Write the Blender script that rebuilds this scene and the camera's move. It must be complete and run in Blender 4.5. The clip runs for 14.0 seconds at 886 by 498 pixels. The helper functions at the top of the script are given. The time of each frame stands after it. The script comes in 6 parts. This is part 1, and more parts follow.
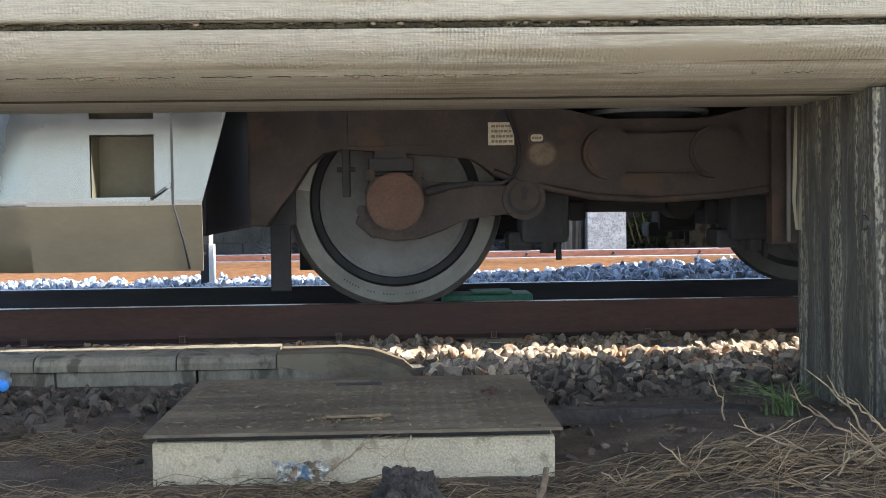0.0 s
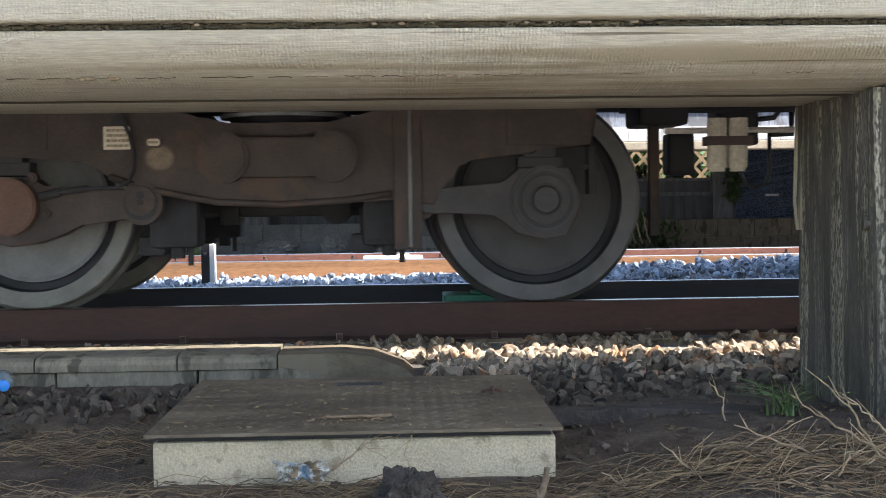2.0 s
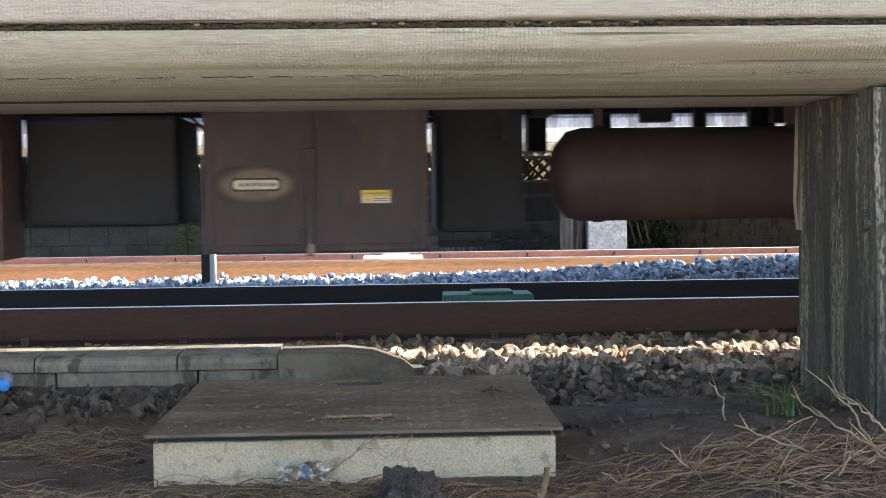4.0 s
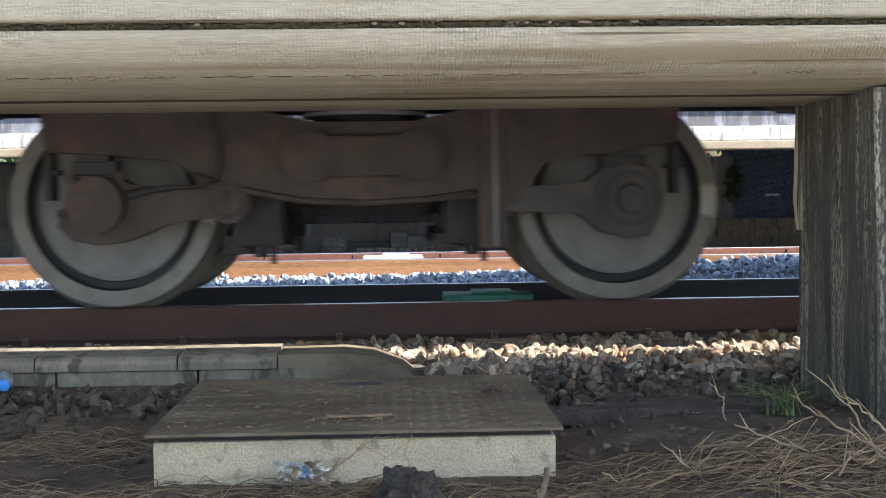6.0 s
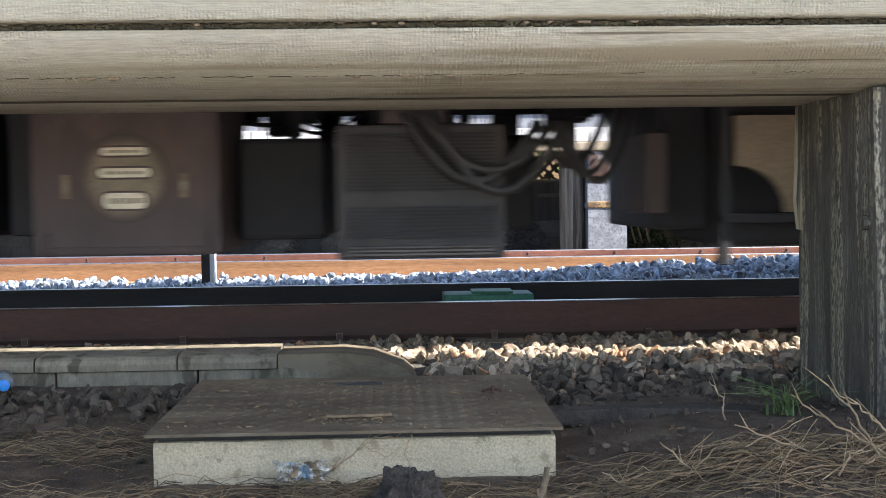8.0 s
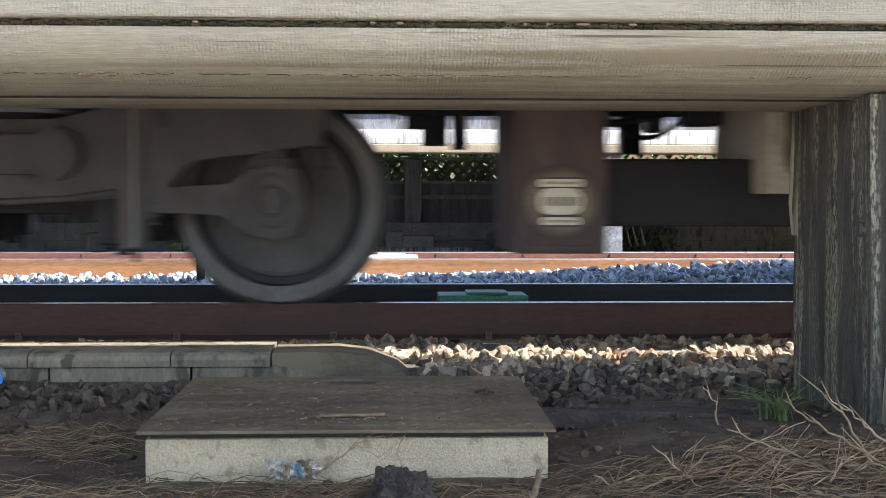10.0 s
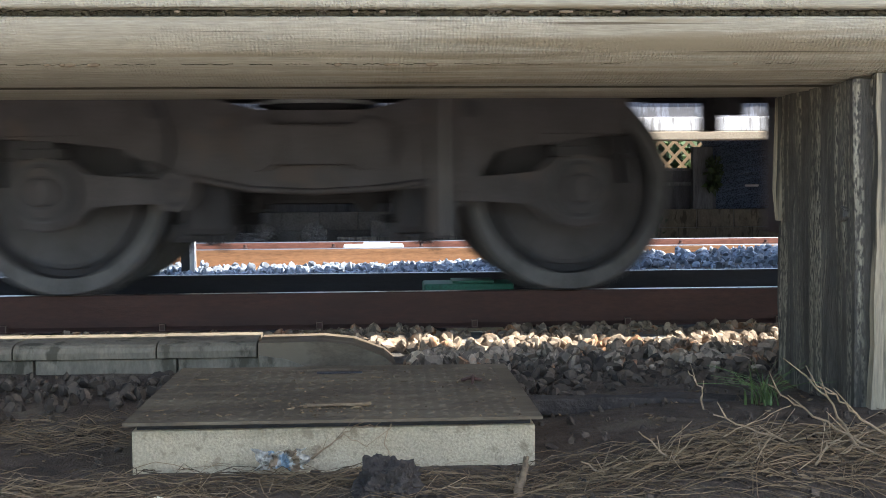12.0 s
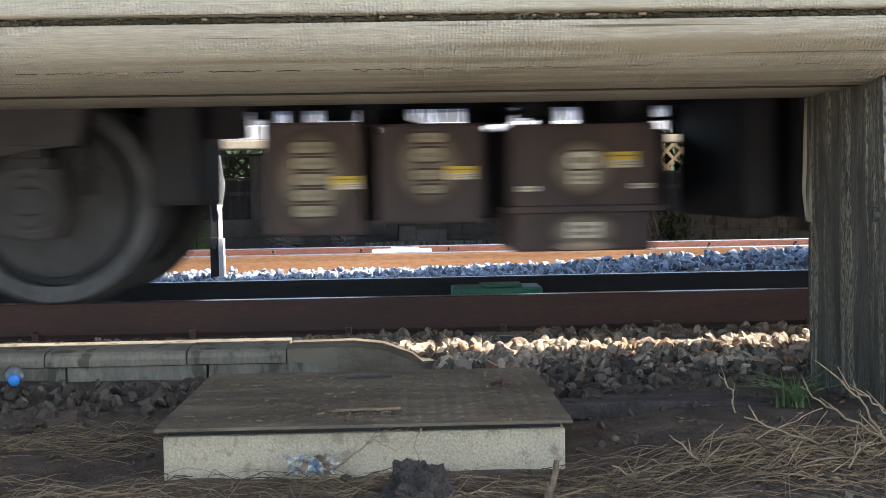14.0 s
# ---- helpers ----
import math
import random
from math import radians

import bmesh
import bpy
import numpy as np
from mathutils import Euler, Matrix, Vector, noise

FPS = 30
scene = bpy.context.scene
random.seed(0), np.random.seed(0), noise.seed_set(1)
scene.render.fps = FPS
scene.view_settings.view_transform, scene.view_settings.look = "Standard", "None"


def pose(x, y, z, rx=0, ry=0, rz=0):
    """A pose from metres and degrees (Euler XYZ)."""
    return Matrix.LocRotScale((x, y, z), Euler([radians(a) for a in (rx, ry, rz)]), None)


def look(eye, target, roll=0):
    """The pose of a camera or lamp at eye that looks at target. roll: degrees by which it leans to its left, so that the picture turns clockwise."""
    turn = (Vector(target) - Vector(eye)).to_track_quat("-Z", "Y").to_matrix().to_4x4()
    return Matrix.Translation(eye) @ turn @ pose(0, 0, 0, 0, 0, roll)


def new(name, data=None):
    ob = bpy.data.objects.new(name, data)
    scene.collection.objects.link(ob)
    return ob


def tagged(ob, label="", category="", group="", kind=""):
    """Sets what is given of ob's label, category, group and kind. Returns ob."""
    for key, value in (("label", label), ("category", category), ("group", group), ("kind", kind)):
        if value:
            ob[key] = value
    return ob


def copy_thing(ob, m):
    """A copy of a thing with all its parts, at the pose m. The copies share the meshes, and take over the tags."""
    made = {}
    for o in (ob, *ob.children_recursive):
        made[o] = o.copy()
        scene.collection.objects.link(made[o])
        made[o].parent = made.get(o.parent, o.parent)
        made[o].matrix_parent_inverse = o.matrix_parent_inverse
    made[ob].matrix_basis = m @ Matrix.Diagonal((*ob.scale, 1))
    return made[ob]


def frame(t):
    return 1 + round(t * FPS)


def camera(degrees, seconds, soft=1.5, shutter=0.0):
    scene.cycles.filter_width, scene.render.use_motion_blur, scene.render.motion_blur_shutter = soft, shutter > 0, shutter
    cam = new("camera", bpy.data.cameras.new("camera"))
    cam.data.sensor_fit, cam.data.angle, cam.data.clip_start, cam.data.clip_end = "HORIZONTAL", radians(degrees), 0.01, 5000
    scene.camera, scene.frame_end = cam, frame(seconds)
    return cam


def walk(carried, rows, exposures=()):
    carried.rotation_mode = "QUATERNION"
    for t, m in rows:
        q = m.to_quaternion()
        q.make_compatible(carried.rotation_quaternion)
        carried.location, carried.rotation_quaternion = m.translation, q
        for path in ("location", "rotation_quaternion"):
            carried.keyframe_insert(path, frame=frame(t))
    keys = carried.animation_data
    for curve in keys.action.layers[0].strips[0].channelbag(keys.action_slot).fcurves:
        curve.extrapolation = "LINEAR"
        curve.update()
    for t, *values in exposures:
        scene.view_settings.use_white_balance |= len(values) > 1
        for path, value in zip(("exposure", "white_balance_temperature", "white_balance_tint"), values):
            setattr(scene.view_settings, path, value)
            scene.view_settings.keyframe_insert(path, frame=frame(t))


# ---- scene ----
EYE = (0.0, -5.2, 0.44)


def aim(yaw, down, roll):
    """Camera pose from degrees to the right of the track's normal, degrees down, and roll."""
    a, b = radians(yaw), radians(down)
    way = Vector((math.sin(a) * math.cos(b), math.cos(a) * math.cos(b), -math.sin(b)))
    return look(EYE, Vector(EYE) + way, roll)


cam = camera(39.74, 14.0, soft=0.9, shutter=0.17)
walk(cam, [
    (0.0, aim(2.19, 2.369, -0.745)),
    (1.0, aim(2.165, 2.366, -0.735)),
    (3.0, aim(2.158, 2.364, -0.735)),
    (5.5, aim(2.150, 2.376, -0.725)),
    (7.0, aim(2.150, 2.366, -0.745)),
    (8.2, aim(2.157, 2.380, -0.750)),
    (9.4, aim(2.260, 2.360, -0.250)),
    (10.5, aim(2.421, 2.363, 0.216)),
    (11.0, aim(2.620, 2.665, -0.038)),
    (11.5, aim(3.095, 3.128, -0.126)),
    (12.0, aim(3.062, 2.892, -0.435)),
    (12.5, aim(2.716, 2.791, -0.584)),
    (13.0, aim(2.123, 2.746, -0.907)),
    (13.5, aim(1.694, 2.678, -0.903)),
    (14.0, aim(1.746, 2.676, -1.003)),
], exposures=[(0.0, 1.79, 6500, 10), (8.2, 1.77, 6530, 10.3), (10.5, 1.73, 6570, 10.5), (11.5, 1.64, 6500, 10), (14.0, 1.71, 6500, 10)])

# ---- how far the train has rolled, every half second ----
ROLLED = [-0.0, 0.073, 0.334, 0.814, 1.509, 2.434, 3.57, 4.91, 6.476, 8.29, 10.35, 12.603, 14.973, 17.584, 20.502, 23.526, 26.665, 30.184, 34.099, 38.275, 42.571, 46.921, 51.411, 56.211, 61.295, 66.625, 72.227, 77.934, 83.562]


def spline(values, step):
    """Natural cubic through evenly spaced values; gives a function of time."""
    y = np.array(values)
    n = len(y)
    a = np.eye(n)
    b = np.zeros(n)
    for i in range(1, n - 1):
        a[i, i - 1:i + 2] = (1, 4, 1)
        b[i] = 6 * (y[i - 1] - 2 * y[i] + y[i + 1]) / step ** 2
    m = np.linalg.solve(a, b)

    def at(t):
        i = min(int(t / step), n - 2)
        q = t / step - i
        p = 1 - q
        return float(p * y[i] + q * y[i + 1] + ((p ** 3 - p) * m[i] + (q ** 3 - q) * m[i + 1]) * step ** 2 / 6)
    return at


rolled = spline(ROLLED, 0.5)

# ---- daylight ----
SUN_WAY = Vector((1.0, -0.40, 1.1)).normalized()
world = bpy.data.worlds.new("sky")
scene.world = world
world.use_nodes = True
wt = world.node_tree
sky = wt.nodes.new("ShaderNodeTexSky")
sky.sky_type = "NISHITA"
sky.sun_disc = False
sky.sun_elevation = math.asin(SUN_WAY.z)
sky.sun_rotation = math.atan2(SUN_WAY.x, SUN_WAY.y)
wt.nodes["Background"].inputs[1].default_value = 0.15
wt.links.new(sky.outputs[0], wt.nodes["Background"].inputs[0])
sun = new("sun", bpy.data.lights.new("sun", "SUN"))
sun.data.energy = 5.0
sun.data.angle = radians(0.5)
sun.data.color = (1.0, 0.95, 0.87)
sun.matrix_world = look(SUN_WAY * 30, (0, 0, 0))

# ---- materials ----


def material(name, col, rough=0.8, metal=0.0, var=0.35, scale=6.0, fine=80.0, bump=0.3, depth=0.004,
             stain=None, stain_amount=0.0, stain_scale=3.0, stretch=(1, 1, 1), random_col=0.0, island=False, transmission=0.0, grain=0.55):
    """A worn surface: base colour varied at two scales, optional stains of another colour, fine relief."""
    m = bpy.data.materials.new(name)
    m.use_nodes = True
    t = m.node_tree
    N, L = t.nodes, t.links
    p = N["Principled BSDF"]
    co = N.new("ShaderNodeTexCoord")
    mp = N.new("ShaderNodeMapping")
    mp.inputs["Scale"].default_value = stretch
    L.new(co.outputs["Object"], mp.inputs[0])

    def tex(sc, detail=4.0):
        n = N.new("ShaderNodeTexNoise")
        n.inputs["Scale"].default_value = sc
        n.inputs["Detail"].default_value = detail
        n.inputs["Roughness"].default_value = 0.6
        L.new(mp.outputs[0], n.inputs["Vector"])
        return n
    big, small = tex(scale), tex(fine, 3.0)
    ramp = N.new("ShaderNodeValToRGB")
    e = ramp.color_ramp.elements
    e[0].position, e[1].position = 0.3, 0.72
    e[0].color = (*[c * (1 - var) for c in col], 1)
    e[1].color = (*[min(1, c * (1 + var)) for c in col], 1)
    L.new(big.outputs[0], ramp.inputs[0])
    mix = N.new("ShaderNodeMix")
    mix.data_type, mix.blend_type = "RGBA", "OVERLAY"
    mix.inputs[0].default_value = grain
    L.new(ramp.outputs[0], mix.inputs[6])
    L.new(small.outputs[0], mix.inputs[7])
    out = mix.outputs[2]
    if stain:
        sn = tex(stain_scale, 6.0)
        sr = N.new("ShaderNodeValToRGB")
        sr.color_ramp.elements[0].position = 0.62 - stain_amount * 0.35
        sr.color_ramp.elements[1].position = 0.70 - stain_amount * 0.35
        L.new(sn.outputs[0], sr.inputs[0])
        sm = N.new("ShaderNodeMix")
        sm.data_type = "RGBA"
        L.new(sr.outputs[0], sm.inputs[0])
        L.new(out, sm.inputs[6])
        sm.inputs[7].default_value = (*stain, 1)
        out = sm.outputs[2]
    if random_col:
        if island:
            rnd = N.new("ShaderNodeNewGeometry").outputs["Random Per Island"]
        else:
            rnd = N.new("ShaderNodeObjectInfo").outputs["Random"]
        mr = N.new("ShaderNodeMapRange")
        mr.inputs[3].default_value, mr.inputs[4].default_value = 1 - random_col, 1 + random_col
        L.new(rnd, mr.inputs[0])
        hs = N.new("ShaderNodeHueSaturation")
        L.new(out, hs.inputs["Color"])
        L.new(mr.outputs[0], hs.inputs["Value"])
        out = hs.outputs[0]
    L.new(out, p.inputs["Base Color"])
    rr = N.new("ShaderNodeMapRange")
    rr.inputs[3].default_value, rr.inputs[4].default_value = max(0.02, rough - 0.12), min(1, rough + 0.12)
    L.new(small.outputs[0], rr.inputs[0])
    L.new(rr.outputs[0], p.inputs["Roughness"])
    p.inputs["Metallic"].default_value = metal
    p.inputs["Transmission Weight"].default_value = transmission
    if bump:
        b = N.new("ShaderNodeBump")
        b.inputs["Strength"].default_value, b.inputs["Distance"].default_value = bump, depth
        L.new(small.outputs[0], b.inputs["Height"])
        L.new(b.outputs[0], p.inputs["Normal"])
    return m


M = {}
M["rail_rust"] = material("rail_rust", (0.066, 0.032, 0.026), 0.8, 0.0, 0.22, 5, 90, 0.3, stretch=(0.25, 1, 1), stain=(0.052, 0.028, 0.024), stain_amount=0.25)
# The next three rail tones hold sunlight or shade in their colour.
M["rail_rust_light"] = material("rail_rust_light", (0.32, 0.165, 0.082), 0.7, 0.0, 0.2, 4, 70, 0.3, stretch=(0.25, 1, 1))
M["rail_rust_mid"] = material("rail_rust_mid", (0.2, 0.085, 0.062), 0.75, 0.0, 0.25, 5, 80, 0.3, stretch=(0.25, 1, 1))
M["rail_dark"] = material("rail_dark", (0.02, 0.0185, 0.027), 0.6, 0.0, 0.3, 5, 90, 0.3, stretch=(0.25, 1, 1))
M["recess"] = material("recess", (0.17, 0.16, 0.12), 0.6, 0.2, 0.2, 5, 60, 0.1, grain=0.2)
M["hose_grey"] = material("hose_grey", (0.035, 0.034, 0.037), 0.55, 0, 0.2, 9, 80, 0.1)
M["rail_steel"] = material("rail_steel", (0.55, 0.54, 0.52), 0.3, 1.0, 0.15, 8, 120, 0.05, stretch=(0.1, 1, 1))
M["concrete"] = material("concrete", (0.5, 0.415, 0.285), 0.9, 0, 0.14, 4, 150, 0.9, 0.005, stain=(0.34, 0.27, 0.18), stain_amount=0.17, stain_scale=26)
M["concrete_mossy"] = material("concrete_mossy", (0.2, 0.17, 0.125), 0.75, 0, 0.28, 7, 80, 0.5, stain=(0.08, 0.069, 0.045), stain_amount=0.22, stain_scale=13, stretch=(1, 1, 0.45))
M["concrete_dark"] = material("concrete_dark", (0.22, 0.218, 0.21), 0.9, 0, 0.3, 3, 50, 0.3)
M["soil"] = material("soil", (0.09, 0.065, 0.046), 0.95, 0, 0.45, 9, 90, 1.0, 0.02, stain=(0.14, 0.108, 0.076), stain_amount=0.22)
M["gravel_bed"] = material("gravel_bed", (0.10, 0.09, 0.08), 0.95, 0, 0.4, 12, 70, 0.8, 0.015)
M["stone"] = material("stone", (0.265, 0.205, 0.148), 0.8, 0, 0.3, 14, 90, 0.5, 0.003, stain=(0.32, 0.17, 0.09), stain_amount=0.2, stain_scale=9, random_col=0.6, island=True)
# Dirt and the shade towards the path, both in one darker colour.
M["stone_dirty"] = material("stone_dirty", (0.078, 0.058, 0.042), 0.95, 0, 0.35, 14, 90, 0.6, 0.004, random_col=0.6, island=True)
M["stone_grey"] = material("stone_grey", (0.235, 0.275, 0.33), 0.7, 0, 0.3, 14, 90, 0.4, 0.003, random_col=0.55, island=True)
M["checker"] = material("checker", (0.125, 0.097, 0.065), 0.85, 0.1, 0.35, 4, 80, 0.3, stain=(0.18, 0.145, 0.1), stain_amount=0.3, stain_scale=6, stretch=(0.5, 1.6, 1))
M["underfloor"] = material("underfloor", (0.06, 0.041, 0.041), 0.65, 0, 0.2, 4, 70, 0.15, stain=(0.088, 0.055, 0.047), stain_amount=0.18, stretch=(1, 1, 0.5), grain=0.2)
# Bogie paints and grime kept darker: shade beside the deck is in their colour.
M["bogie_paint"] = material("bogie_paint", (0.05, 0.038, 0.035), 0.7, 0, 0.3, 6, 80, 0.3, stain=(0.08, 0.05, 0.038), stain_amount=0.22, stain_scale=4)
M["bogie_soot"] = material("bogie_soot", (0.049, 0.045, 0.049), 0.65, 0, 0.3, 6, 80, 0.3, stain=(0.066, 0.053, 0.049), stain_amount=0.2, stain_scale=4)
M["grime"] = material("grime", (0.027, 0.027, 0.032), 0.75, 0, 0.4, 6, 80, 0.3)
# Near black: the shade of the gaps between cabinets is in this colour.
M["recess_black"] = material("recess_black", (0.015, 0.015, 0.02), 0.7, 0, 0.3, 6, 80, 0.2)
M["rubber"] = material("rubber", (0.02, 0.02, 0.024), 0.6, 0, 0.3, 6, 80, 0.1)
M["axle_cap"] = material("axle_cap", (0.115, 0.062, 0.045), 0.7, 0, 0.2, 8, 90, 0.25)
M["rim"] = material("rim", (0.15, 0.148, 0.136), 0.5, 0.35, 0.25, 7, 90, 0.2, grain=0.2)
M["rim_mark"] = material("rim_mark", (0.34, 0.34, 0.31), 0.6, 0.2, 0.1, 7, 90, 0.2, grain=0.2)
M["disc"] = material("disc", (0.19, 0.195, 0.2), 0.65, 0.2, 0.2, 6, 60, 0.2, grain=0.2)
M["rim_dirty"] = material("rim_dirty", (0.085, 0.085, 0.088), 0.5, 0.4, 0.3, 7, 90, 0.2, grain=0.2)
M["disc_dirty"] = material("disc_dirty", (0.066, 0.066, 0.071), 0.65, 0.1, 0.25, 6, 60, 0.25, grain=0.2)
M["steel"] = material("steel", (0.27, 0.295, 0.32), 0.25, 1.0, 0.12, 1.2, 5, 0.0, 0.001, stretch=(1.6, 1, 0.3), grain=0.1)
M["steel_dusty"] = material("steel_dusty", (0.27, 0.235, 0.175), 0.45, 0.4, 0.22, 3, 70, 0.05, 0.002, stretch=(0.6, 1, 1), grain=0.12)
M["plate_white"] = material("plate_white", (0.64, 0.58, 0.47), 0.6, 0, 0.15, 10, 90, 0.1)
M["plate_ink"] = material("plate_ink", (0.24, 0.21, 0.16), 0.7, 0, 0.2, 10, 90, 0.1)
M["plate_halo"] = material("plate_halo", (0.2, 0.15, 0.1), 0.8, 0, 0.3, 9, 80, 0.1)
M["yellow"] = material("yellow", (0.75, 0.50, 0.05), 0.5, 0, 0.1, 8, 60, 0.05)
M["beige_box"] = material("beige_box", (0.27, 0.21, 0.155), 0.7, 0, 0.15, 5, 70, 0.15)
M["white_box"] = material("white_box", (0.52, 0.48, 0.40), 0.65, 0, 0.15, 5, 70, 0.15, stain=(0.26, 0.16, 0.1), stain_amount=0.15)
M["handle_grey"] = material("handle_grey", (0.55, 0.52, 0.50), 0.5, 0.2, 0.1, 5, 60, 0.05)
M["body"] = material("body", (0.45, 0.46, 0.48), 0.35, 0.7, 0.08, 2, 50, 0.05, grain=0.2)
M["green_plastic"] = material("green_plastic", (0.045, 0.20, 0.13), 0.5, 0, 0.15, 12, 90, 0.1)
M["white_paint"] = material("white_paint", (0.80, 0.79, 0.76), 0.6, 0, 0.06, 12, 90, 0.1, grain=0.2)
M["black_paint"] = material("black_paint", (0.025, 0.025, 0.027), 0.5, 0, 0.2, 12, 90, 0.1)
M["fascia"] = material("fascia", (0.64, 0.64, 0.65), 0.8, 0, 0.12, 6, 60, 0.3, stain=(0.33, 0.32, 0.31), stain_amount=0.22, stain_scale=7, stretch=(3, 1, 0.4))
M["slab_white"] = material("slab_white", (0.22, 0.235, 0.27), 0.85, 0, 0.3, 6, 60, 0.3, stain=(0.13, 0.13, 0.14), stain_amount=0.45, stain_scale=7, stretch=(1.5, 1, 0.35))
M["slab_beige"] = material("slab_beige", (0.36, 0.3, 0.22), 0.85, 0, 0.15, 5, 60, 0.3)
M["post_stained"] = material("post_stained", (0.235, 0.255, 0.295), 0.85, 0, 0.3, 9, 120, 0.5, stain=(0.15, 0.156, 0.175), stain_amount=0.28, stain_scale=42)
M["wood_grey"] = material("wood_grey", (0.2, 0.18, 0.15), 0.9, 0, 0.5, 9, 60, 0.6, stretch=(4, 4, 0.2), stain=(0.06, 0.054, 0.045), stain_amount=0.3, stain_scale=7)
M["wood_dark"] = material("wood_dark", (0.105, 0.11, 0.12), 0.9, 0, 0.35, 5, 60, 0.4, stretch=(3, 3, 0.4))
# Lath browns with the light put in: shade here, sun in the next.
M["lattice"] = material("lattice", (0.085, 0.072, 0.055), 0.85, 0, 0.25, 7, 60, 0.3)
M["lattice_pale"] = material("lattice_pale", (0.27, 0.19, 0.11), 0.85, 0, 0.4, 9, 60, 0.3)
M["fence_grey"] = material("fence_grey", (0.17, 0.178, 0.185), 0.9, 0, 0.35, 6, 60, 0.5, stretch=(3, 3, 0.3))
M["blue_sheet"] = material("blue_sheet", (0.2, 0.26, 0.36), 0.28, 0.5, 0.2, 3, 60, 0.1)
M["leaf"] = material("leaf", (0.042, 0.075, 0.02), 0.6, 0, 0.3, 14, 80, 0.1, random_col=0.4, island=True)
M["grass_blade"] = material("grass_blade", (0.115, 0.175, 0.055), 0.5, 0, 0.25, 14, 80, 0.1, random_col=0.4, island=True)
M["straw"] = material("straw", (0.175, 0.12, 0.068), 0.85, 0, 0.3, 20, 120, 0.2, random_col=0.7, island=True)
M["twig"] = material("twig", (0.31, 0.225, 0.14), 0.85, 0, 0.3, 20, 120, 0.3, random_col=0.3)
M["foil"] = material("foil", (0.36, 0.34, 0.295), 0.4, 0.3, 0.5, 60, 60, 0.6, 0.004)
M["stick_bark"] = material("stick_bark", (0.19, 0.135, 0.085), 0.9, 0, 0.4, 20, 120, 0.4)
M["plate_old"] = material("plate_old", (0.36, 0.305, 0.215), 0.7, 0, 0.2, 10, 90, 0.1)
M["bolt_worn"] = material("bolt_worn", (0.19, 0.135, 0.105), 0.7, 0, 0.3, 10, 90, 0.2)
M["blue_print"] = material("blue_print", (0.18, 0.245, 0.3), 0.45, 0, 0.5, 60, 90, 0.3)
M["mud"] = material("mud", (0.05, 0.04, 0.034), 0.95, 0, 0.4, 14, 70, 0.9, 0.01)
M["blue_cap"] = material("blue_cap", (0.03, 0.22, 0.65), 0.4, 0, 0.1, 9, 60, 0.05)
M["clear_plastic"] = material("clear_plastic", (0.35, 0.42, 0.48), 0.15, 0, 0.05, 9, 60, 0.05, transmission=0.35)
M["timber_grey"] = material("timber_grey", (0.36, 0.31, 0.225), 0.9, 0, 0.35, 6, 60, 0.6, 0.006, stain=(0.07, 0.065, 0.055), stain_amount=0.3, stain_scale=4, stretch=(4, 4, 0.3))
M["paving"] = material("paving", (0.545, 0.49, 0.412), 0.9, 0, 0.15, 3, 60, 0.3)
M["blue_tarp"] = material("blue_tarp", (0.08, 0.3, 0.68), 0.5, 0, 0.35, 6, 50, 0.2)
M["iron_rust"] = material("iron_rust", (0.105, 0.062, 0.05), 0.85, 0, 0.4, 12, 80, 0.4, stain=(0.3, 0.28, 0.27), stain_amount=0.3, stain_scale=11)
M["band_rust"] = material("band_rust", (0.3, 0.2, 0.1), 0.9, 0, 0.4, 20, 90, 0.5, stain=(0.12, 0.08, 0.05), stain_amount=0.4, stain_scale=30)
# Moss in the joint crumbs; elsewhere painted shade of a gap and an edge.
M["moss"] = material("moss", (0.05, 0.042, 0.024), 0.95, 0, 0.5, 14, 80, 0.5)



def patch_material():
    """Cleaner, paler paint round a plate, which fades into the dirty brown towards its rim."""
    m = material("clean_patch", (0.2, 0.16, 0.118), 0.75, 0, 0.3, 9, 80, 0.1)
    N, L = m.node_tree.nodes, m.node_tree.links
    p = N["Principled BSDF"]
    co = N.new("ShaderNodeTexCoord")
    mid = N.new("ShaderNodeVectorMath")
    mid.operation = "SUBTRACT"
    mid.inputs[1].default_value = (0.5, 0.5, 0.5)
    L.new(co.outputs["Generated"], mid.inputs[0])
    flat = N.new("ShaderNodeVectorMath")
    flat.operation = "MULTIPLY"
    flat.inputs[1].default_value = (1, 0, 1)
    L.new(mid.outputs[0], flat.inputs[0])
    far = N.new("ShaderNodeVectorMath")
    far.operation = "LENGTH"
    L.new(flat.outputs[0], far.inputs[0])
    r = N.new("ShaderNodeMapRange")
    r.interpolation_type = "SMOOTHSTEP"
    r.inputs[1].default_value, r.inputs[2].default_value = 0.3, 0.5
    L.new(far.outputs["Value"], r.inputs[0])
    mx = N.new("ShaderNodeMix")
    mx.data_type = "RGBA"
    L.new(r.outputs[0], mx.inputs[0])
    L.new(p.inputs["Base Color"].links[0].from_socket, mx.inputs[6])
    mx.inputs[7].default_value = (0.058, 0.042, 0.039, 1)
    L.new(mx.outputs[2], p.inputs["Base Color"])
    return m


M["clean_patch"] = patch_material()


